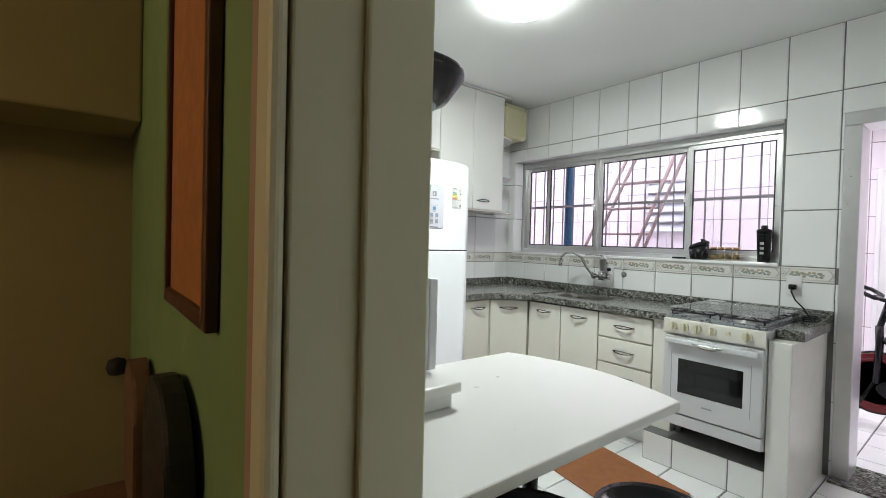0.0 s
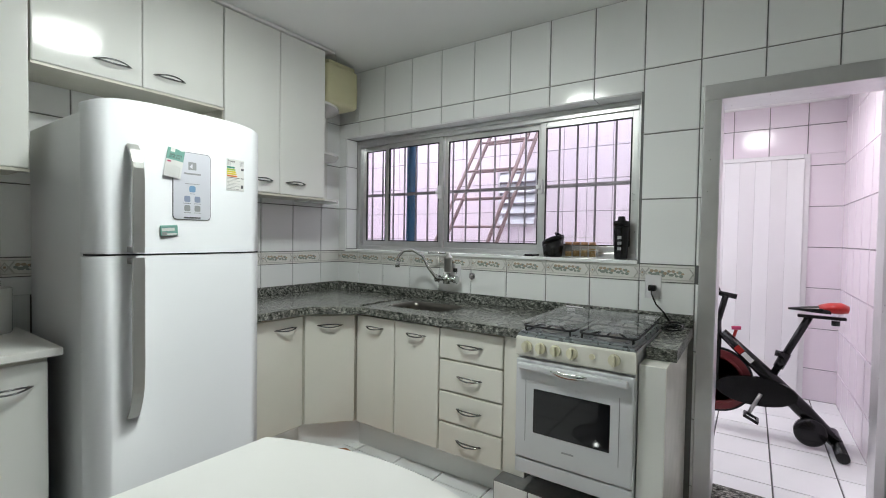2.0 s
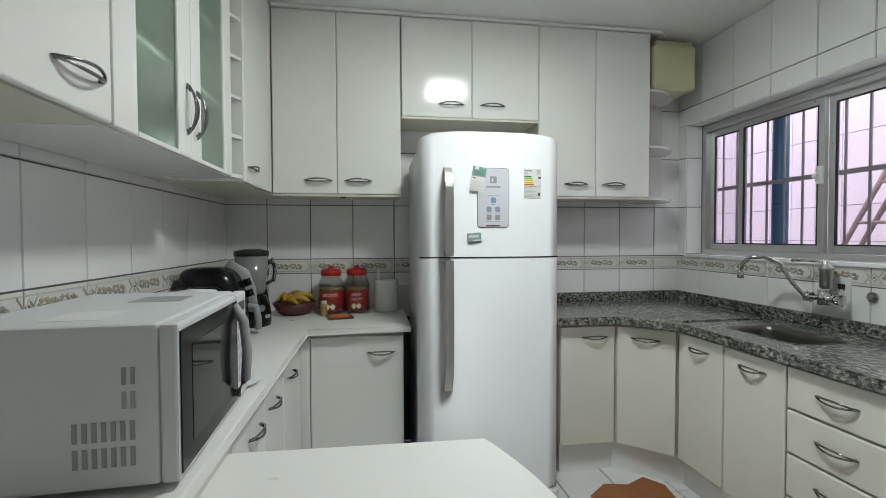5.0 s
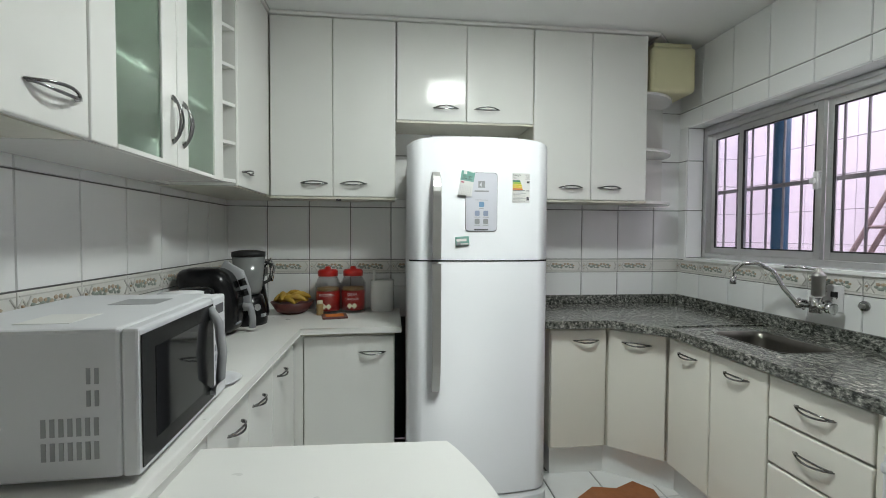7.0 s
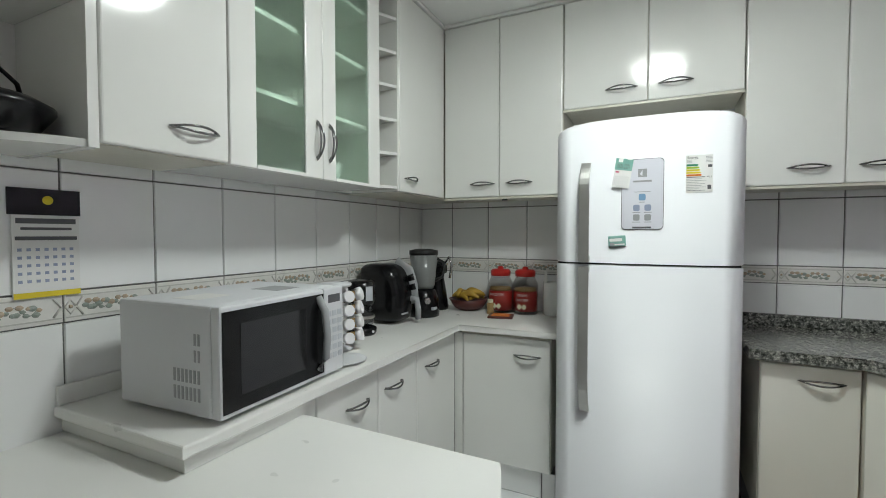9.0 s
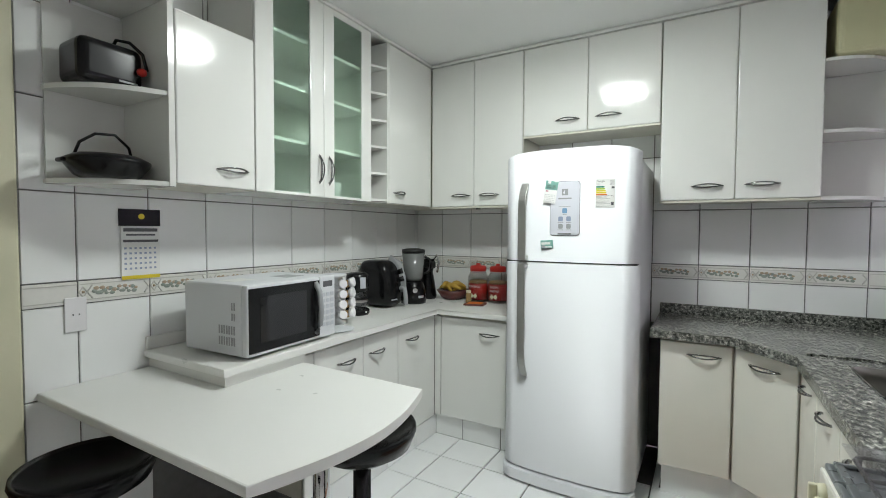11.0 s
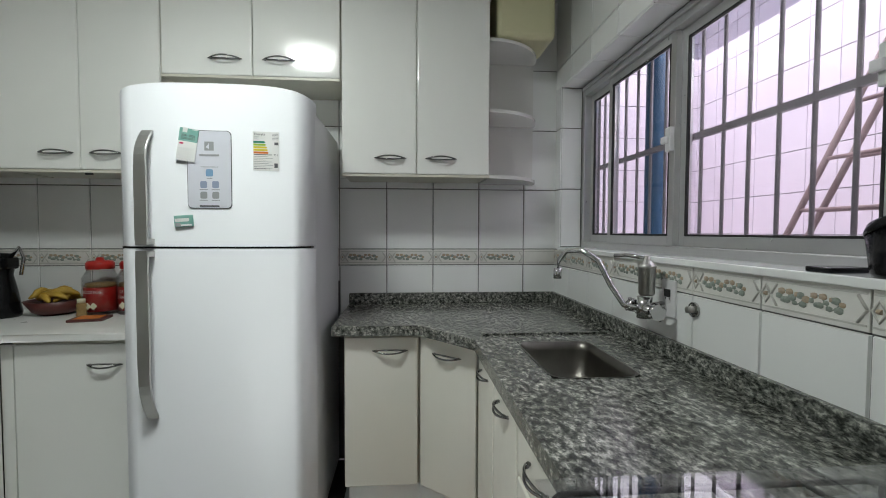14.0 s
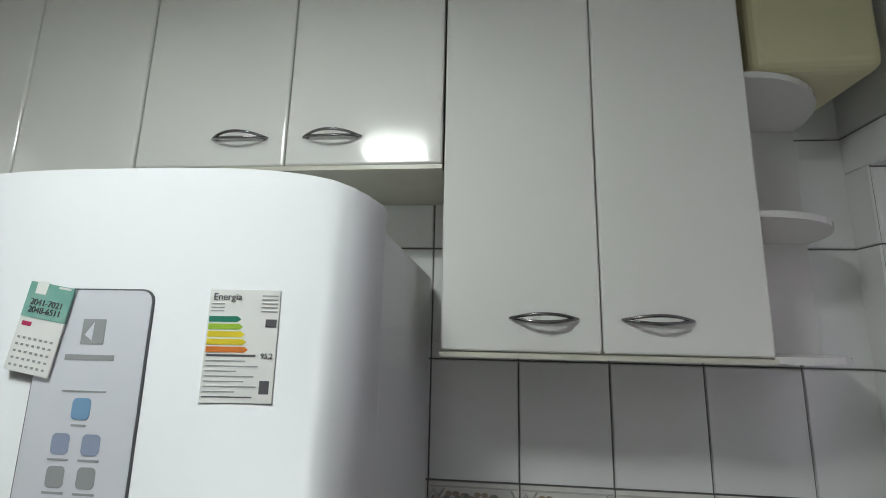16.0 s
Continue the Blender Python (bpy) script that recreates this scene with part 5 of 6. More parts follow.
# end shelf things
to = thing("toaster", "black toaster with a red knob and loose cord", "toaster")
part("body", box(0.725, 0.80, 1.882, 0.90, 1.005, 2.035, 0.03, 4), M_BLACK, to)
part("knob", lathe([(0.0, -0.016), (0.014, -0.01), (0.017, 0.0), (0.014, 0.01), (0, 0.016)], (0.912, 0.99, 1.95)), M_RED, to, "red knob")
part("cord", tube([(0.82, 0.93, 2.03), (0.84, 0.94, 2.065), (0.87, 0.97, 2.06), (0.90, 1.0, 2.02), (0.912, 1.008, 1.96)], 0.006, 8), M_BLACK, to)
part("brand_bar", box(0.9005, 0.92, 1.90, 0.9015, 0.98, 1.907), M_GREY, to)
ep = thing("electric_pan", "round black electric pan with a wire cord", "pan")
part("body", lathe([(0.075, 0), (0.10, 0.012), (0.128, 0.05), (0.132, 0.056), (0.132, 0.066), (0.10, 0.084), (0.04, 0.09), (0, 0.09)], (0.862, 0.895, UB + 0.006), 36), M_BLACK, ep)
part("ear", box(0.82, 0.755, UB + 0.055, 0.87, 0.78, UB + 0.07, 0.005), M_BLACK, ep)
part("cord", tube([(0.84, 0.80, UB + 0.08), (0.85, 0.815, UB + 0.13), (0.855, 0.86, UB + 0.165), (0.86, 0.92, UB + 0.17), (0.86, 0.965, UB + 0.13), (0.85, 0.98, UB + 0.085)], 0.005, 8), M_BLACK, ep)

cl = thing("wall_calendar", "tear-off paper calendar hanging on the tiles", "calendar")
part("header", box(W + 0.008, 1.005, 1.385, W + 0.012, 1.165, 1.455), M_BLACK, cl)
part("emblem", moved(lathe([(0.0, 0.0), (0.012, 0.0), (0.012, 0.0015), (0, 0.0015)], (0, 0, 0), 20), pose(W + 0.0122, 1.09, 1.425, 0, 90, 0)), M_YELLOW, cl)
part("pad", box(W + 0.008, 1.012, 1.165, W + 0.014, 1.16, 1.384), M_PAPER, cl)
part("foot_strip", box(W + 0.0142, 1.012, 1.165, W + 0.0148, 1.16, 1.18), M_YELLOW, cl)
part("print_line", boxes((W + 0.0142, 1.02, 1.362, W + 0.0146, 1.152, 1.376), (W + 0.0142, 1.03, 1.345, W + 0.0146, 1.142, 1.352), (W + 0.0142, 1.018, 1.318, W + 0.0146, 1.154, 1.328)), M_INK, cl)
part("date_grid", boxes(*[(W + 0.0142, 1.022 + 0.019 * i, 1.205 + 0.021 * j, W + 0.0146, 1.031 + 0.019 * i, 1.213 + 0.021 * j) for i in range(7) for j in range(5)]), M_VIOLET, cl)

# window sill things
po = thing("sugar_pot", "black plastic pot with hinged lid on the sill", "pot")
pot_body = lathe([(0.050, 0), (0.054, 0.008), (0.062, 0.10), (0.058, 0.10)], (3.700, 1.44, WIN[1]))
pot_lid = lathe([(0.063, 0.102), (0.065, 0.108), (0.060, 0.122), (0.030, 0.130), (0, 0.131)], (3.700, 1.44, WIN[1]))
for q in (pot_body, pot_lid):
    for v in q.verts:
        if v.co.z > WIN[1] + 0.07:
            v.co.z -= (v.co.y - 1.44) * 0.35 + 0.012
part("body", pot_body, M_BLACK, po)
part("lid", pot_lid, M_BLACK, po, "slanted black lid")
part("tab", tube([(3.70 + 0.03 * math.cos(a), 1.405 + 0.02 * math.sin(a), WIN[1] + 0.128 + 0.012 * math.sin(a)) for a in [i * math.pi / 6 for i in range(7)]], 0.005, 8), M_BLACK, po)
rk = thing("spice_jar_rack", "small wire rack with four spice jars on the sill", "spice rack")
for i in range(4):
    jy = 1.352 - i * 0.046
    j = part("jar", lathe([(0.019, 0), (0.020, 0.005), (0.020, 0.06), (0.016, 0.068)], (3.715, jy, WIN[1] + 0.004), 16), M_JAR, rk, "small glass jar")
    part("spice", lathe([(0.0, 0.003), (0.017, 0.004), (0.017, 0.03 + 0.006 * i), (0, 0.031 + 0.006 * i)], (3.715, jy, WIN[1] + 0.004), 14), M_SPICE, j, "ground brown spice")
    part("cap", lathe([(0.0195, 0.069), (0.0195, 0.085), (0, 0.086)], (3.715, jy, WIN[1] + 0.004), 16), M_CAPW, j)
bm = bmesh.new()
for zz in (0.004, 0.045):
    lp = rrect(3.688, 1.187, 3.742, 1.379, 0.01, WIN[1] + zz)
    bm_tube(bm, lp + [lp[0]], 0.0018, 6)
bm_tube(bm, [(3.715, 1.379, WIN[1] + 0.004), (3.715, 1.379, WIN[1] + 0.115), (3.715, 1.187, WIN[1] + 0.115), (3.715, 1.187, WIN[1] + 0.004)], 0.0018, 6)
part("wire", bm, M_STEEL, rk)
tr = thing("black_tray", "thin black tray on the window sill", "tray", bm=box(3.65, 1.54, WIN[1], 3.74, 1.60, WIN[1] + 0.012, 0.003), material=M_BLACK)
bt = thing("shaker_bottle", "tall black shaker bottle on the sill", "bottle")
part("body", lathe([(0.032, 0), (0.034, 0.01), (0.040, 0.17), (0.040, 0.18)], (3.715, 1.062, WIN[1])), M_BLACK, bt)
part("cap", lathe([(0.042, 0.181), (0.042, 0.205), (0.02, 0.212), (0.018, 0.232), (0, 0.234)], (3.715, 1.062, WIN[1])), M_BLACK, bt)
part("marks", boxes(*[(3.6735, 1.052, WIN[1] + 0.05 + 0.03 * i, 3.6765, 1.072, WIN[1] + 0.066 + 0.03 * i) for i in range(3)]), M_GREY, bt)

rug = thing("leather_rug", "worn terracotta leather runner on the floor", "rug")
edge = [(2.33, 1.16), (2.80, 1.08), (2.92, 1.7), (3.05, 2.47), (2.98, 2.56), (2.86, 2.50), (2.74, 2.53), (2.62, 2.44), (2.45, 1.8)]
part("hide", prism(edge, 0.0025, 0.008, 0.002), M_RUG, rug)

# ---- yard ----
YX, YY0, YY1 = 5.90, -0.12, 5.3
yard_e = setting("wall_yard_east", boxes((YX, YY0, 0, YX + 0.15, YY1, 4.6)), M_GROUT, "pale tiled yard wall with a pink light cast in its colour", "wall")
yard_s = setting("wall_yard_south", box(EO, YY0 - 0.15, 0, YX + 0.15, YY0, 3.1), M_GROUT, "pale tiled side wall of the yard with a pink light cast in its colour", "wall")
yard_n = setting("wall_yard_north", box(EO - 0.15, YY1, 0, YX + 0.15, YY1 + 0.15, 4.6), M_GROUT, "plain pale end wall of the yard", "wall")
setting("wall_yard_house", boxes((EO, N + 0.16, 0, EO + 0.02, YY1, 3.1), (EO, YY0, C + 0.12, EO + 0.02, YY1, 3.1)), M_YTILE, "pale house wall towards the yard", "wall")
yard_f = setting("floor_yard", box(EO, YY0, -0.08, YX, YY1, -0.006), M_FGROUT, "white tiled yard floor with dark joints", "floor")
setting("ceiling_yard", box(EO + 0.022, YY0, 2.44, YX, 1.1, 2.54), M_CEIL, "white painted slab over part of the yard", "ceiling")
setting("ground", prism([(-300, -300), (300, -300), (300, 300), (-300, 300)], -0.4, -0.2), M_LFLOOR, "plain ground around the house", "ground")
yl2 = thing("yard_lamp", "round white ceiling lamp in the yard", "lamp")
part("base", lathe([(0.10, 0), (0.10, -0.02)], (4.75, 0.45, 2.44)), M_PVC, yl2)
part("diffuser", lathe([(0.14, -0.021), (0.13, -0.05), (0.06, -0.07), (0, -0.072)], (4.75, 0.45, 2.44)), M_LAMP, yl2, "glowing dome")

fd = thing("folding_door", "closed white accordion door in the yard wall", "door")
part("frame", boxes((YX - 0.035, 0.10, 0, YX - 0.008, 0.14, 2.02, 0.004), (YX - 0.035, 0.80, 0, YX - 0.008, 0.84, 2.02, 0.004), (YX - 0.035, 0.14, 1.985, YX - 0.008, 0.80, 2.02, 0.004)), M_PVC, fd)
for i in range(6):
    a = 0.14 + i * 0.11
    part("slat", prism([(YX - 0.055 + (0.018 if i % 2 else 0), a), (YX - 0.045 + (0.018 if i % 2 else 0), a), (YX - 0.027 - (0.018 if i % 2 else 0), a + 0.109), (YX - 0.037 - (0.018 if i % 2 else 0), a + 0.109)], 0.01, 1.98), M_PVC, fd)

lw = thing("louvre_window", "grey louvred window in the yard wall", "window")
part("frame", boxes((YX - 0.03, 2.45, 1.42, YX - 0.007, 2.48, 2.08), (YX - 0.03, 2.92, 1.42, YX - 0.007, 2.95, 2.08), (YX - 0.03, 2.48, 1.42, YX - 0.007, 2.92, 1.45), (YX - 0.03, 2.48, 2.05, YX - 0.007, 2.92, 2.08)), M_ALU, lw)
for i in range(5):
    part("slat", moved(box(-0.003, 2.48, -0.06, 0.003, 2.92, 0.06), pose(YX - 0.035, 0, 1.51 + i * 0.12, 0, 25, 0)), M_PANEL, lw)

pipe = thing("drain_pipe", "blue painted pipe outside the window", "pipe", bm=cyl((3.945, 2.70, 0), (3.945, 2.70, 3.0), 0.042, n=24), material=M_BLUE)

for dx, dy in ((0.0, 0.0), (0.10, -0.05)):
    la = thing("wooden_ladder", "weathered wooden ladder leaning in the yard", "ladder", "ladders")
    A0, A1 = Vector((5.0 + dx, 3.86 + dy, 0)), Vector((5.42 + dx, 2.74 + dy, 2.75))
    B0, B1 = Vector((5.0 + dx, 3.10 + dy, 0)), Vector((5.42 + dx, 2.22 + dy, 2.75))
    part("rail", tube([A0, A1], 0.019, 8), M_WOOD, la)
    part("rail", tube([B0, B1], 0.019, 8), M_WOOD, la)
    for i in range(9):
        s = 0.08 + i * 0.108
        part("rung", tube([A0.lerp(A1, s), B0.lerp(B1, s)], 0.012, 8), M_WOOD, la)

# exercise bike
bk = thing("exercise_bike", "black spinning bike with red saddle and flywheel", "exercise bike")
KX = 4.85
part("beam", tube([(KX, 0.63, 0.66), (KX, 0.36, 0.40), (KX, 0.18, 0.22), (KX, 0.0, 0.04)], [0.032, 0.044, 0.050, 0.036], 12), M_BLACK, bk)
part("fork", tube([(KX, 0.66, 0.74), (KX, 0.655, 0.60), (KX - 0.05, 0.66, 0.33)], 0.024, 10), M_BLACK, bk)
part("front_leg", tube([(KX, 0.66, 0.36), (KX, 0.80, 0.05)], 0.024, 10), M_BLACK, bk)
part("front_foot", tube([(KX - 0.22, 0.82, 0.035), (KX + 0.22, 0.82, 0.035)], 0.033, 12), M_BLACK, bk)
part("rear_foot", tube([(KX - 0.22, 0.0, 0.035), (KX + 0.22, 0.0, 0.035)], 0.033, 12), M_BLACK, bk)
fw = part("flywheel", moved(lathe([(0.0, -0.014), (0.20, -0.012), (0.225, -0.02), (0.225, 0.02), (0.20, 0.012), (0, 0.014)], (0, 0, 0), 40), pose(KX, 0.66, 0.33, 0, 90, 0)), M_BLACK, bk)
for r in (0.205, 0.165):
    part("ring", moved(lathe([(r - 0.012, -0.0205), (r, -0.0215), (r + 0.008, -0.0205), (r + 0.008, -0.012), (r - 0.012, -0.012)], (0, 0, 0), 40), pose(KX, 0.66, 0.33, 0, 90, 0)), M_DRED, fw, "dark red ring")
part("chain_guard", prism([(0.43 + 0.23 * math.cos(i * math.pi / 14), 0.30 + 0.095 * math.sin(i * math.pi / 14)) for i in range(28)], -0.035, 0.0, 0.006), M_BLACK, bk).matrix_local = Matrix(((0, 0, 1, KX - 0.03), (1, 0, 0, 0), (0, 1, 0, 0), (0, 0, 0, 1)))
part("seat_post", tube([(KX, 0.36, 0.36), (KX, 0.16, 0.82)], 0.022, 10), M_BLACK, bk)
part("post_collar", tube([(KX, 0.31, 0.47), (KX, 0.27, 0.57)], 0.03, 10), M_BLACK, bk)
part("seat_slider", box(KX - 0.02, -0.02, 0.815, KX + 0.02, 0.22, 0.835, 0.005), M_BLACK, bk)
part("adjust_knob", tube([(KX - 0.03, 0.28, 0.56), (KX - 0.03, 0.33, 0.57)], 0.02, 10), M_BLACK, bk)
part("adjust_knob", tube([(KX, 0.03, 0.81), (KX, 0.03, 0.78)], 0.022, 10), M_BLACK, bk)
sd = part("saddle", tube([(KX, 0.27, 0.865), (KX, 0.20, 0.87), (KX, 0.12, 0.872), (KX, 0.06, 0.878)], [0.012, 0.028, 0.045, 0.06], 14, flat=0.5), M_BLACK, bk, "black saddle nose")
part("saddle_pad", tube([(KX, 0.115, 0.882), (KX, 0.06, 0.888), (KX, 0.01, 0.89), (KX, -0.025, 0.885)], [0.04, 0.066, 0.072, 0.05], 14, flat=0.5), M_RED, bk, "red saddle pad")
part("bar_post", tube([(KX, 0.665, 0.70), (KX, 0.615, 0.92)], 0.02, 10), M_BLACK, bk)
part("handlebar", tube([(KX, 0.55, 0.915), (KX, 0.64, 0.93), (KX, 0.70, 0.95)], 0.018, 8), M_BLACK, bk)
for s in (-1, 1):
    part("grip", tube([(KX, 0.66, 0.94), (KX + s * 0.16, 0.67, 0.95), (KX + s * 0.20, 0.74, 0.99), (KX + s * 0.17, 0.80, 1.01)], 0.015, 8), M_BLACK, bk)
part("resistance_knob", tube([(KX, 0.56, 0.64), (KX, 0.545, 0.70)], 0.010, 8), M_RED, bk)
part("knob_bar", tube([(KX - 0.012, 0.575, 0.70), (KX - 0.012, 0.52, 0.705)], 0.013, 8), M_PINK, bk, "magenta brake knob")
part("crank", tube([(KX - 0.07, 0.40, 0.29), (KX - 0.07, 0.46, 0.15)], 0.012, 8), M_STEEL, bk)
pd = part("pedal", moved(boxes((-0.05, -0.045, -0.008, -0.035, 0.045, 0.008), (0.035, -0.045, -0.008, 0.05, 0.045, 0.008), (-0.035, -0.045, -0.008, 0.035, -0.03, 0.008), (-0.035, 0.03, -0.008, 0.035, 0.045, 0.008)), pose(KX - 0.12, 0.45, 0.14, 25, 0, 0)), M_BLACK, bk)
part("roller", moved(lathe([(0.0, -0.03), (0.07, -0.03), (0.085, -0.02), (0.085, 0.02), (0.07, 0.03), (0, 0.03)], (0, 0, 0), 24), pose(KX - 0.06, 0.14, 0.10, 0, 90, 0)), M_BLACK, bk)
part("stripe", moved(boxes((-0.038, -0.05, -0.02, -0.034, 0.0, 0.02)), pose(KX, 0.545, 0.578, 44, 0, 0)), M_RED, bk, "red mark on the beam")
part("stripe", moved(boxes((-0.042, -0.13, -0.016, -0.036, -0.055, 0.016)), pose(KX, 0.545, 0.578, 44, 0, 0)), M_PAPER, bk, "white mark on the beam")

# ---- living room ----
pic = thing("wall_picture", "orange canvas in a dark wooden frame", "picture")
P0, P1 = 0.84, 1.28
PD = 0.045
part("canvas", box(WT - 0.024, P0 + 0.03, 1.20 - PD, WT - 0.0125, P1 - 0.03, 1.86 - PD), M_CORK, pic)
part("frame", boxes((WT - 0.034, P0, 1.17 - PD, WT - 0.0125, P0 + 0.03, 1.89 - PD, 0.004), (WT - 0.034, P1 - 0.03, 1.17 - PD, WT - 0.0125, P1, 1.89 - PD, 0.004), (WT - 0.034, P0 + 0.03, 1.17 - PD, WT - 0.0125, P1 - 0.03, 1.20 - PD, 0.004), (WT - 0.034, P0 + 0.03, 1.86 - PD, WT - 0.0125, P1 - 0.03, 1.89 - PD, 0.004)), M_DWOOD, pic)
def wall_chair(y0, y1, top, material, label):
    """A chair with an arched back that stands against the green wall."""
    ch = thing("dining_chair", label, "chair", "chairs along the green wall")
    c, w = -(y0 + y1) / 2, (y1 - y0) / 2
    arch = [(c + w * math.cos(math.pi * i / 14), top - 0.13 + 0.13 * math.sin(math.pi * i / 14)) for i in range(15)]
    part("backrest", moved(prism([(c - w, 0.50), (c + w, 0.50)] + arch, 0, 0.045, 0.008), frame_axes((0.505, 0, 0), (0, -1, 0), (0, 0, 1), (-1, 0, 0))), material, ch)
    part("seat", box(0.10, y0, 0.42, 0.503, y1, 0.48, 0.015, 2), material, ch)
    for x in (0.13, 0.48):
        for y in (y0 + 0.03, y1 - 0.03):
            part("leg", cyl((x, y, 0), (x, y, 0.42), 0.018), M_DWOOD, ch)
    for y in (y0 + 0.05, y1 - 0.05):
        part("back_post", box(0.468, y - 0.018, 0.478, 0.50, y + 0.018, 0.502), M_DWOOD, ch)


wall_chair(0.93, 1.27, 1.0, M_SOFA, "black chair with an arched back against a green wall")
wall_chair(1.50, 1.86, 0.90, M_BROWN, "brown upholstered chair against a green wall")
hk = thing("wall_hook", "small dark knob on the ochre wall", "hook", bm=lathe([(0.0, -0.04), (0.03, -0.03), (0.04, 0), (0.03, 0.03), (0, 0.04)], (0.468, 2.455, 0.70)), material=M_MATTE)
so = thing("sofa", "black leather sofa by the far window", "sofa")
part("seat", box(-3.7, 0.6, 0.12, -2.9, 2.3, 0.45, 0.05, 3), M_SOFA, so)
part("backrest", box(-3.95, 0.6, 0.12, -3.7, 2.3, 0.98, 0.05, 3), M_SOFA, so)
part("arm", box(-3.75, 0.35, 0.12, -2.9, 0.6, 0.65, 0.05, 3), M_SOFA, so)
for x in (-3.85, -2.98):
    for y in (0.45, 2.2):
        part("foot", cyl((x, y, 0), (x, y, 0.13), 0.03), M_DWOOD, so)
ct = thing("coffee_table", "low table with a pale top in the living room", "table")
part("tabletop", box(-2.5, 0.9, 0.42, -1.6, 1.5, 0.46, 0.01), M_TOP, ct)
for x in (-2.45, -1.65):
    for y in (0.95, 1.45):
        part("leg", box(x - 0.025, y - 0.025, 0, x + 0.025, y + 0.025, 0.42), M_DWOOD, ct)
ben = thing("ottoman", "brown upholstered ottoman on the living room floor", "ottoman")
part("cushion", box(-1.1, 0.55, 0.1, -0.3, 1.25, 0.42, 0.05, 3), M_BROWN, ben)
part("plinth", box(-1.05, 0.6, 0, -0.35, 1.2, 0.1), M_DWOOD, ben)
cdl = thing("chandelier", "small chandelier with lit glass bulbs", "lamp")
part("stem", cyl((-1.9, 1.2, 2.15), (-1.9, 1.2, 2.7), 0.012), M_STEEL, cdl)
for a in range(4):
    dx, dy = 0.16 * math.cos(a * 1.571 + 0.4), 0.16 * math.sin(a * 1.571 + 0.4)
    part("arm", tube([(-1.9, 1.2, 2.16), (-1.9 + dx * 0.6, 1.2 + dy * 0.6, 2.13), (-1.9 + dx, 1.2 + dy, 2.10)], 0.008, 8), M_STEEL, cdl)
    part("bulb", lathe([(0, -0.045), (0.035, -0.03), (0.045, 0.0), (0.03, 0.035), (0, 0.045)], (-1.9 + dx, 1.2 + dy, 2.05), 16), M_BULB, cdl, "lit bulb")
lw2 = thing("window_2", "barred living room window", "window", kind="structure")
part("window_frame", boxes((LX - 0.08, 0.9, 0.7, LX - 0.03, 0.95, 1.9), (LX - 0.08, 1.95, 0.7, LX - 0.03, 2.0, 1.9), (LX - 0.08, 0.95, 0.7, LX - 0.03, 1.95, 0.75), (LX - 0.08, 0.95, 1.85, LX - 0.03, 1.95, 1.9)), M_DWOOD, lw2)
for i in range(8):
    part("bar", cyl((LX - 0.05, 1.05 + i * 0.12, 0.75), (LX - 0.05, 1.05 + i * 0.12, 1.85), 0.008, n=8), M_MATTE, lw2)
cu = thing("curtain", "pale sheer curtain beside the window", "curtain")
pts = [(LX + 0.06 + 0.03 * math.sin(i * 1.1), 0.75 + i * 0.02) for i in range(22)]
part("cloth", prism(pts + [(x + 0.006, y) for x, y in reversed(pts)], 0.1, 2.2), M_PVC, cu)
# Glowing panel added outside the window to stand in for daylight.
setting("backdrop_daylight", box(LX - 2.0, -1.5, -0.2, LX - 1.9, 4.5, 4.0), M_DAY, "added glowing panel for daylight beyond the living room window", "backdrop")


# ---- tiles ----
ROWS_V = [0.0, 0.087, 0.42, 0.753, 1.086, 1.174, 1.507, 1.840, 2.173, C]
TW = 0.2565
m_e = frame_axes((E, 0, 0), (0, -1, 0), (0, 0, 1), (-1, 0, 0))
m_n = frame_axes((0, N, 0), (1, 0, 0), (0, 0, 1), (0, -1, 0))
m_w = frame_axes((W, 0, 0), (0, 1, 0), (0, 0, 1), (1, 0, 0))
hole_door = (-DOOR_E[2], -1.0, -DOOR_E[0], DOOR_E[3])
hole_win = (-WIN[2], WIN[1] - 0.022, -WIN[0], WIN[3])
low_e = (-N, -0.1, -0.70, GZ + 0.004)
low_n = (W, -0.1, E, 0.80)
low_w = (1.12, -0.1, N, 0.82)
us_e = steps(-N, 0.55, 0.2545, -0.700)
us_n = steps(W, E, TW, 2.704)
us_w = steps(0.70, N, TW, 0.865)
lay_tiles(wall_east, m_e, us_e, ROWS_V, [hole_door, hole_win, low_e], M_TILE, "tile", skip=(4,))
lay_tiles(wall_north, m_n, us_n, ROWS_V, [low_n, (W, 1.56, 1.70, C), (2.52, 1.56, 3.20, C), (1.70, 2.0, 2.52, C), (1.78, 0, 2.44, 1.0)], M_TILE, "tile", skip=(4,))
lay_tiles(wall_west, m_w, us_w, ROWS_V, [low_w, (1.06, 1.56, 1.39, 2.18), (1.40, 1.56, N, C), (0.70, -0.1, 1.12, 0.0)], M_TILE, "tile", skip=(4,))
# tiled reveal round the window
for a, b in zip(us_e, us_e[1:]):
    a2, b2 = max(a, hole_win[0]), min(b, hole_win[2])
    if b2 - a2 > 0.02:
        ob = new("tile", tile_mesh(b2 - a2 - 0.004, 0.112, 0.004, M_TILE, "tile"))
        ob.parent = wall_east
        ob.matrix_local = frame_axes((E, -a2 - 0.002, WIN[3]), (0, -1, 0), (1, 0, 0), (0, 0, -1))

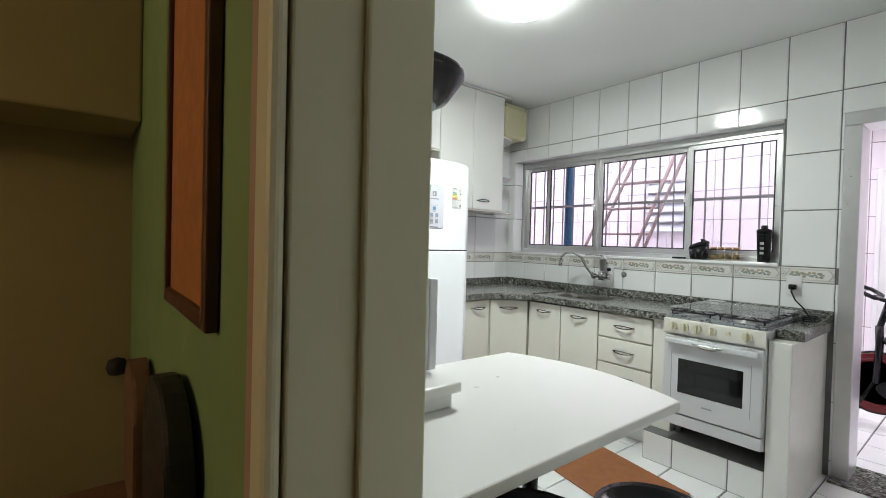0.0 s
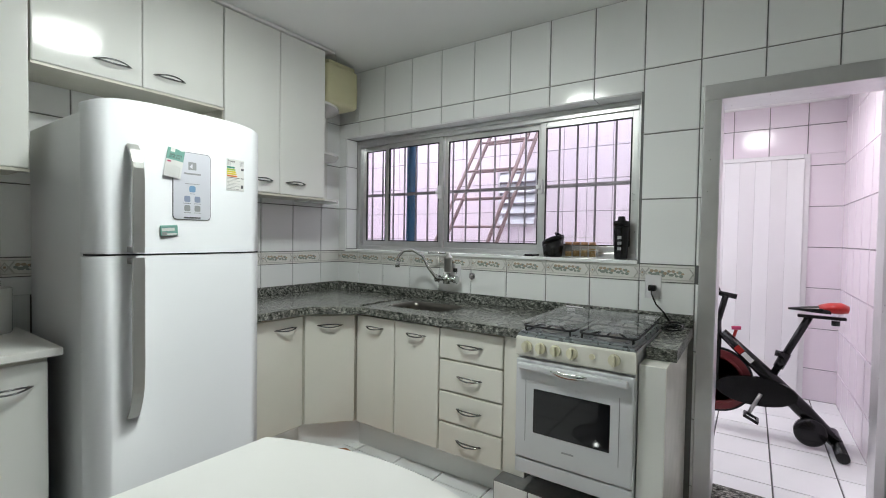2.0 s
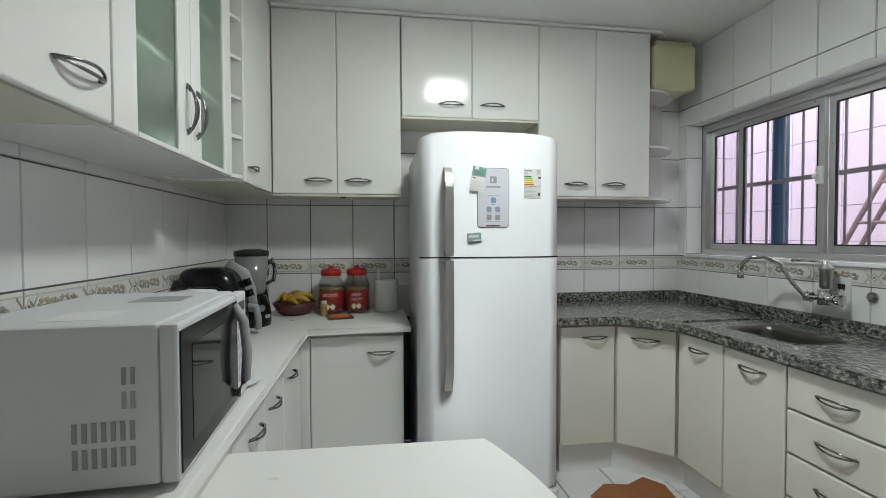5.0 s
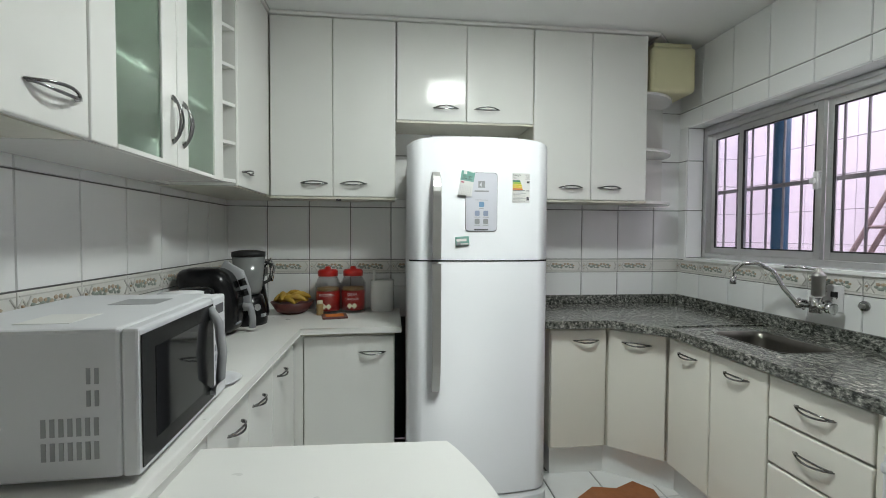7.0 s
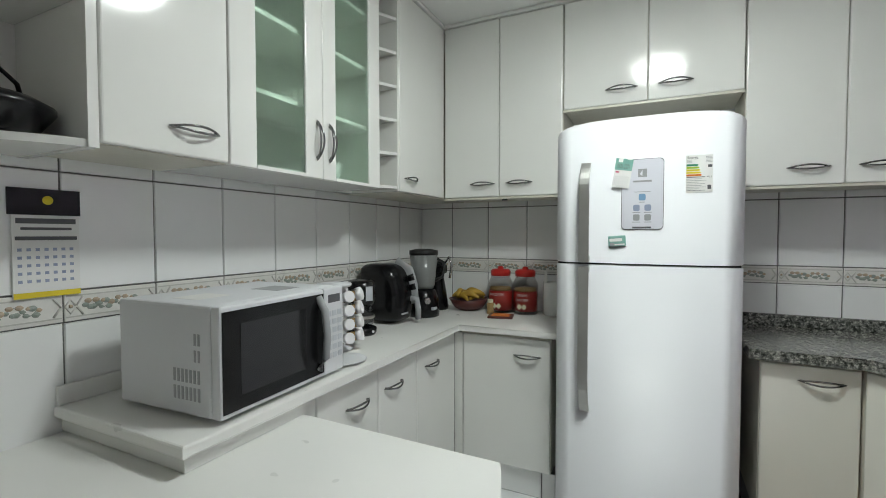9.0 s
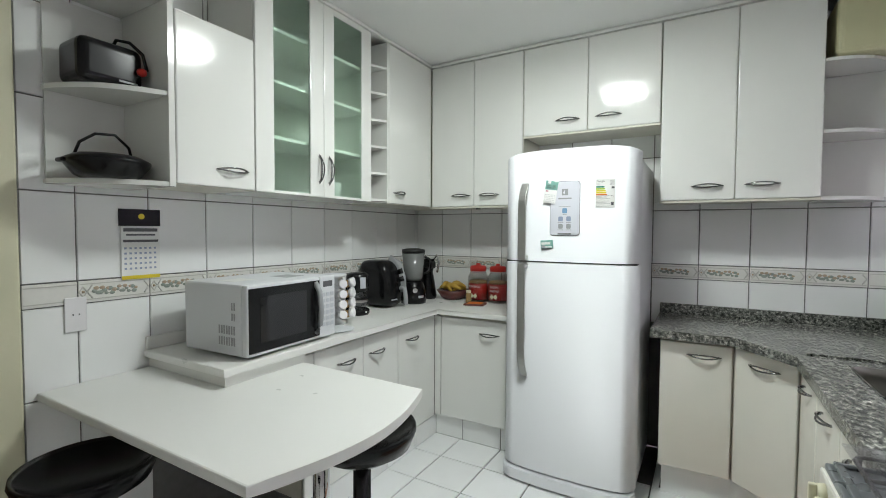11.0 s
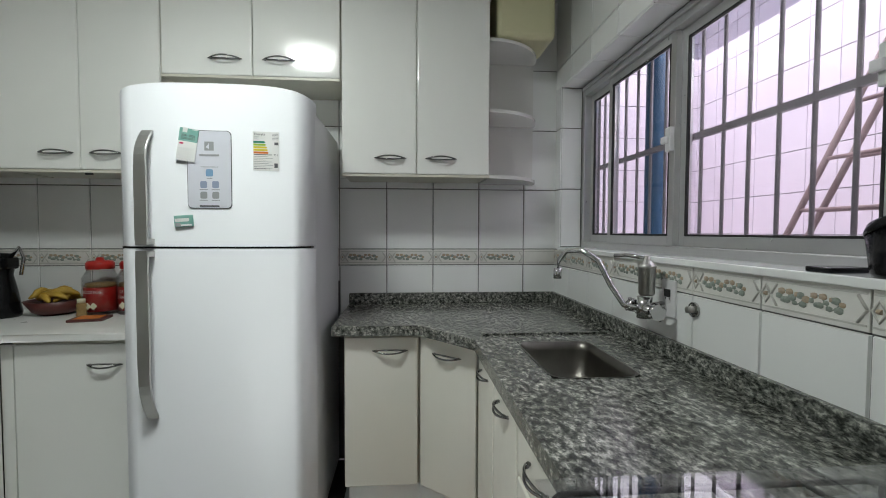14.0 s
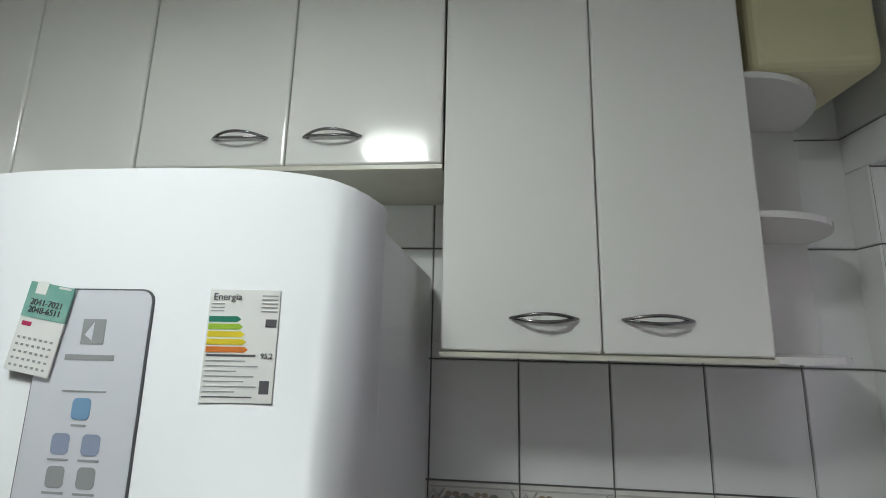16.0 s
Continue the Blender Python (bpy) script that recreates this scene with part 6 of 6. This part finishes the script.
for z0, z1 in ((WIN[1] + 0.002, 1.505), (1.509, 1.838), (1.842, WIN[3] - 0.006)):
    for y, n in ((WIN[0], 1), (WIN[2], -1)):
        ob = new("tile", tile_mesh(0.110, z1 - z0, 0.004, M_TILE, "tile"))
        ob.parent = wall_east
        ob.matrix_local = frame_axes((E + 0.001 if n < 0 else E + 0.111, y, z0), (-n, 0, 0), (0, 0, 1), (0, n, 0))


def border_mesh(w):
    """One listello tile: framed panel, pointed ends, diamond and fruit relief."""
    bm = bmesh.new()
    h = 0.084
    bm_box(bm, 0, 0, 0, w, h, 0.007, 0.0015, 1, 0)
    for v in (0.012, h - 0.012):
        bm_box(bm, 0.004, v - 0.002, 0.007, w - 0.004, v + 0.002, 0.009, 0, 2, 1)
    if w > 0.2:
        for s in (-1, 1):
            bm_tube(bm, [(0.028, h / 2, 0.0075), (0.045, h / 2 + s * 0.026, 0.0075)], 0.0032, 5, 1)
            bm_tube(bm, [(w - 0.004, h / 2, 0.0075), (w - 0.022, h / 2 + s * 0.026, 0.0075)], 0.0032, 5, 1)
        c = (0.014, h / 2, 0.0075)
        lp = [(c[0] + dx, c[1] + dy, c[2]) for dx, dy in ((0.013, 0), (0, 0.02), (-0.013, 0), (0, -0.02), (0.013, 0))]
        bm_tube(bm, lp, 0.0034, 5, 1)
        bm_tube(bm, [(c[0] - 0.004, c[1], 0.0078), (c[0] + 0.004, c[1], 0.0078)], 0.005, 6, 3)
        rng = random.Random(5)
        for x0 in (0.085, 0.165):
            for i in range(11):
                a = i * 0.9
                x = x0 - 0.034 + i * 0.0068
                y = h / 2 + 0.012 * math.sin(a * 2.1)
                r = 0.0060 + 0.0035 * rng.random()
                res = bmesh.ops.create_icosphere(bm, subdivisions=1, radius=r, matrix=Matrix.Translation((x, y, 0.0075)) @ Matrix.Diagonal((1.3, 1, 0.4, 1)))
                for f in {f for v in res["verts"] for f in v.link_faces}:
                    f.material_index = 3 if i % 3 == 1 else 2
            bm_tube(bm, [(x0 - 0.034 + 0.008 * i, h / 2 + 0.013 * math.sin(i * 0.8), 0.0075) for i in range(9)], 0.0016, 5, 2)
    return mesh_of("border_tile", bm, M_BORDER, M_B_GREY, M_B_LEAF, M_B_FRUIT)


BORDER = {}
for wall, m, us in ((wall_east, m_e, us_e), (wall_north, m_n, us_n), (wall_west, m_w, us_w)):
    for a, b in zip(us, us[1:]):
        w = b - a - 0.004
        if w < 0.02 or (wall is wall_east and (a + b) / 2 > hole_door[0]):
            continue
        k = round(w, 3)
        if k not in BORDER:
            BORDER[k] = border_mesh(w)
        ob = new("border_tile", BORDER[k])
        ob.parent = wall
        ob.matrix_local = m @ Matrix.Translation((a + 0.002, 1.088, 0))

FT = 0.2865
fx = steps(W, E, FT, 1.366)
fy = steps(S, N, FT, 2.417)
lay_tiles(floor, frame_axes((0, 0, -0.006), (1, 0, 0), (0, 1, 0), (0, 0, 1)), fx, fy, [(W, 1.0, 1.15, N), (W, 2.72, 2.5, N), (3.22, 0.82, E, N), (2.55, 2.72, E, N)], M_FTILE, "floor_tile", 0.006, 0.006)
for a, b in zip(fy, fy[1:]):
    if a > 1.45 and b < 2.72:
        ob = new("tile", tile_mesh(b - a - 0.005, BZ - 0.006, 0.004, M_TILE, "tile"))
        ob.parent = plinth
        ob.matrix_local = frame_axes((1.178, a + 0.0025, 0.002), (0, 1, 0), (0, 0, 1), (1, 0, 0))
for a, b in ((1.184, 1.383), (1.388, 1.65), (1.655, 1.72)):
    ob = new("tile", tile_mesh(b - a, BZ + 0.0, 0.004, M_TILE, "tile"))
    ob.parent = plinth
    ob.matrix_local = frame_axes((a, 2.675, 0.002), (1, 0, 0), (0, 0, 1), (0, -1, 0))
for a, b in ((0.824, 0.98), (0.985, 1.265), (1.27, 1.436)):
    ob = new("tile", tile_mesh(b - a, 0.164, 0.004, M_TILE, "tile"))
    ob.parent = pl
    ob.matrix_local = frame_axes((SXB + 0.02, b, 0.002), (0, -1, 0), (0, 0, 1), (-1, 0, 0))
ys = steps(YY0, YY1, TW, 0.12)
lay_tiles(yard_e, frame_axes((YX, 0, 0), (0, -1, 0), (0, 0, 1), (-1, 0, 0)), [-v for v in reversed(ys)], [0, 0.26, 0.593, 0.926, 1.259, 1.592, 1.925, 2.258, 2.591, 2.924, 3.257, 3.59, 3.923, 4.256, 4.6], [(-0.84, -0.1, -0.10, 2.02)], M_YTILE, "yard_tile")
lay_tiles(yard_s, frame_axes((0, YY0, 0), (-1, 0, 0), (0, 0, 1), (0, 1, 0)), [-v for v in reversed(steps(EO, YX, TW, 5.9))], [0, 0.26, 0.593, 0.926, 1.259, 1.592, 1.925, 2.258, 2.44], [], M_YTILE, "yard_tile")
lay_tiles(yard_f, frame_axes((0, 0, -0.006), (1, 0, 0), (0, 1, 0), (0, 0, 1)), steps(EO, YX, 0.30, 4.4), steps(YY0, 1.5, 0.30, 0.35), [], M_FTILE, "floor_tile", 0.006, 0.006)
lay_tiles(yard_n, frame_axes((0, YY1, 0), (1, 0, 0), (0, 0, 1), (0, -1, 0)), steps(EO + 0.02, YX, TW, 5.9), [0, 0.26, 0.593, 0.926, 1.259, 1.592, 1.925, 2.258, 2.591, 2.924, 3.257, 3.59, 3.923, 4.256, 4.6], [], M_YTILE, "yard_tile")
setting("floor_yard_far", box(EO + 0.02, 1.5, -0.005, YX, YY1, 0.0), M_FTILE, "white tiled yard floor under the ladders", "floor")
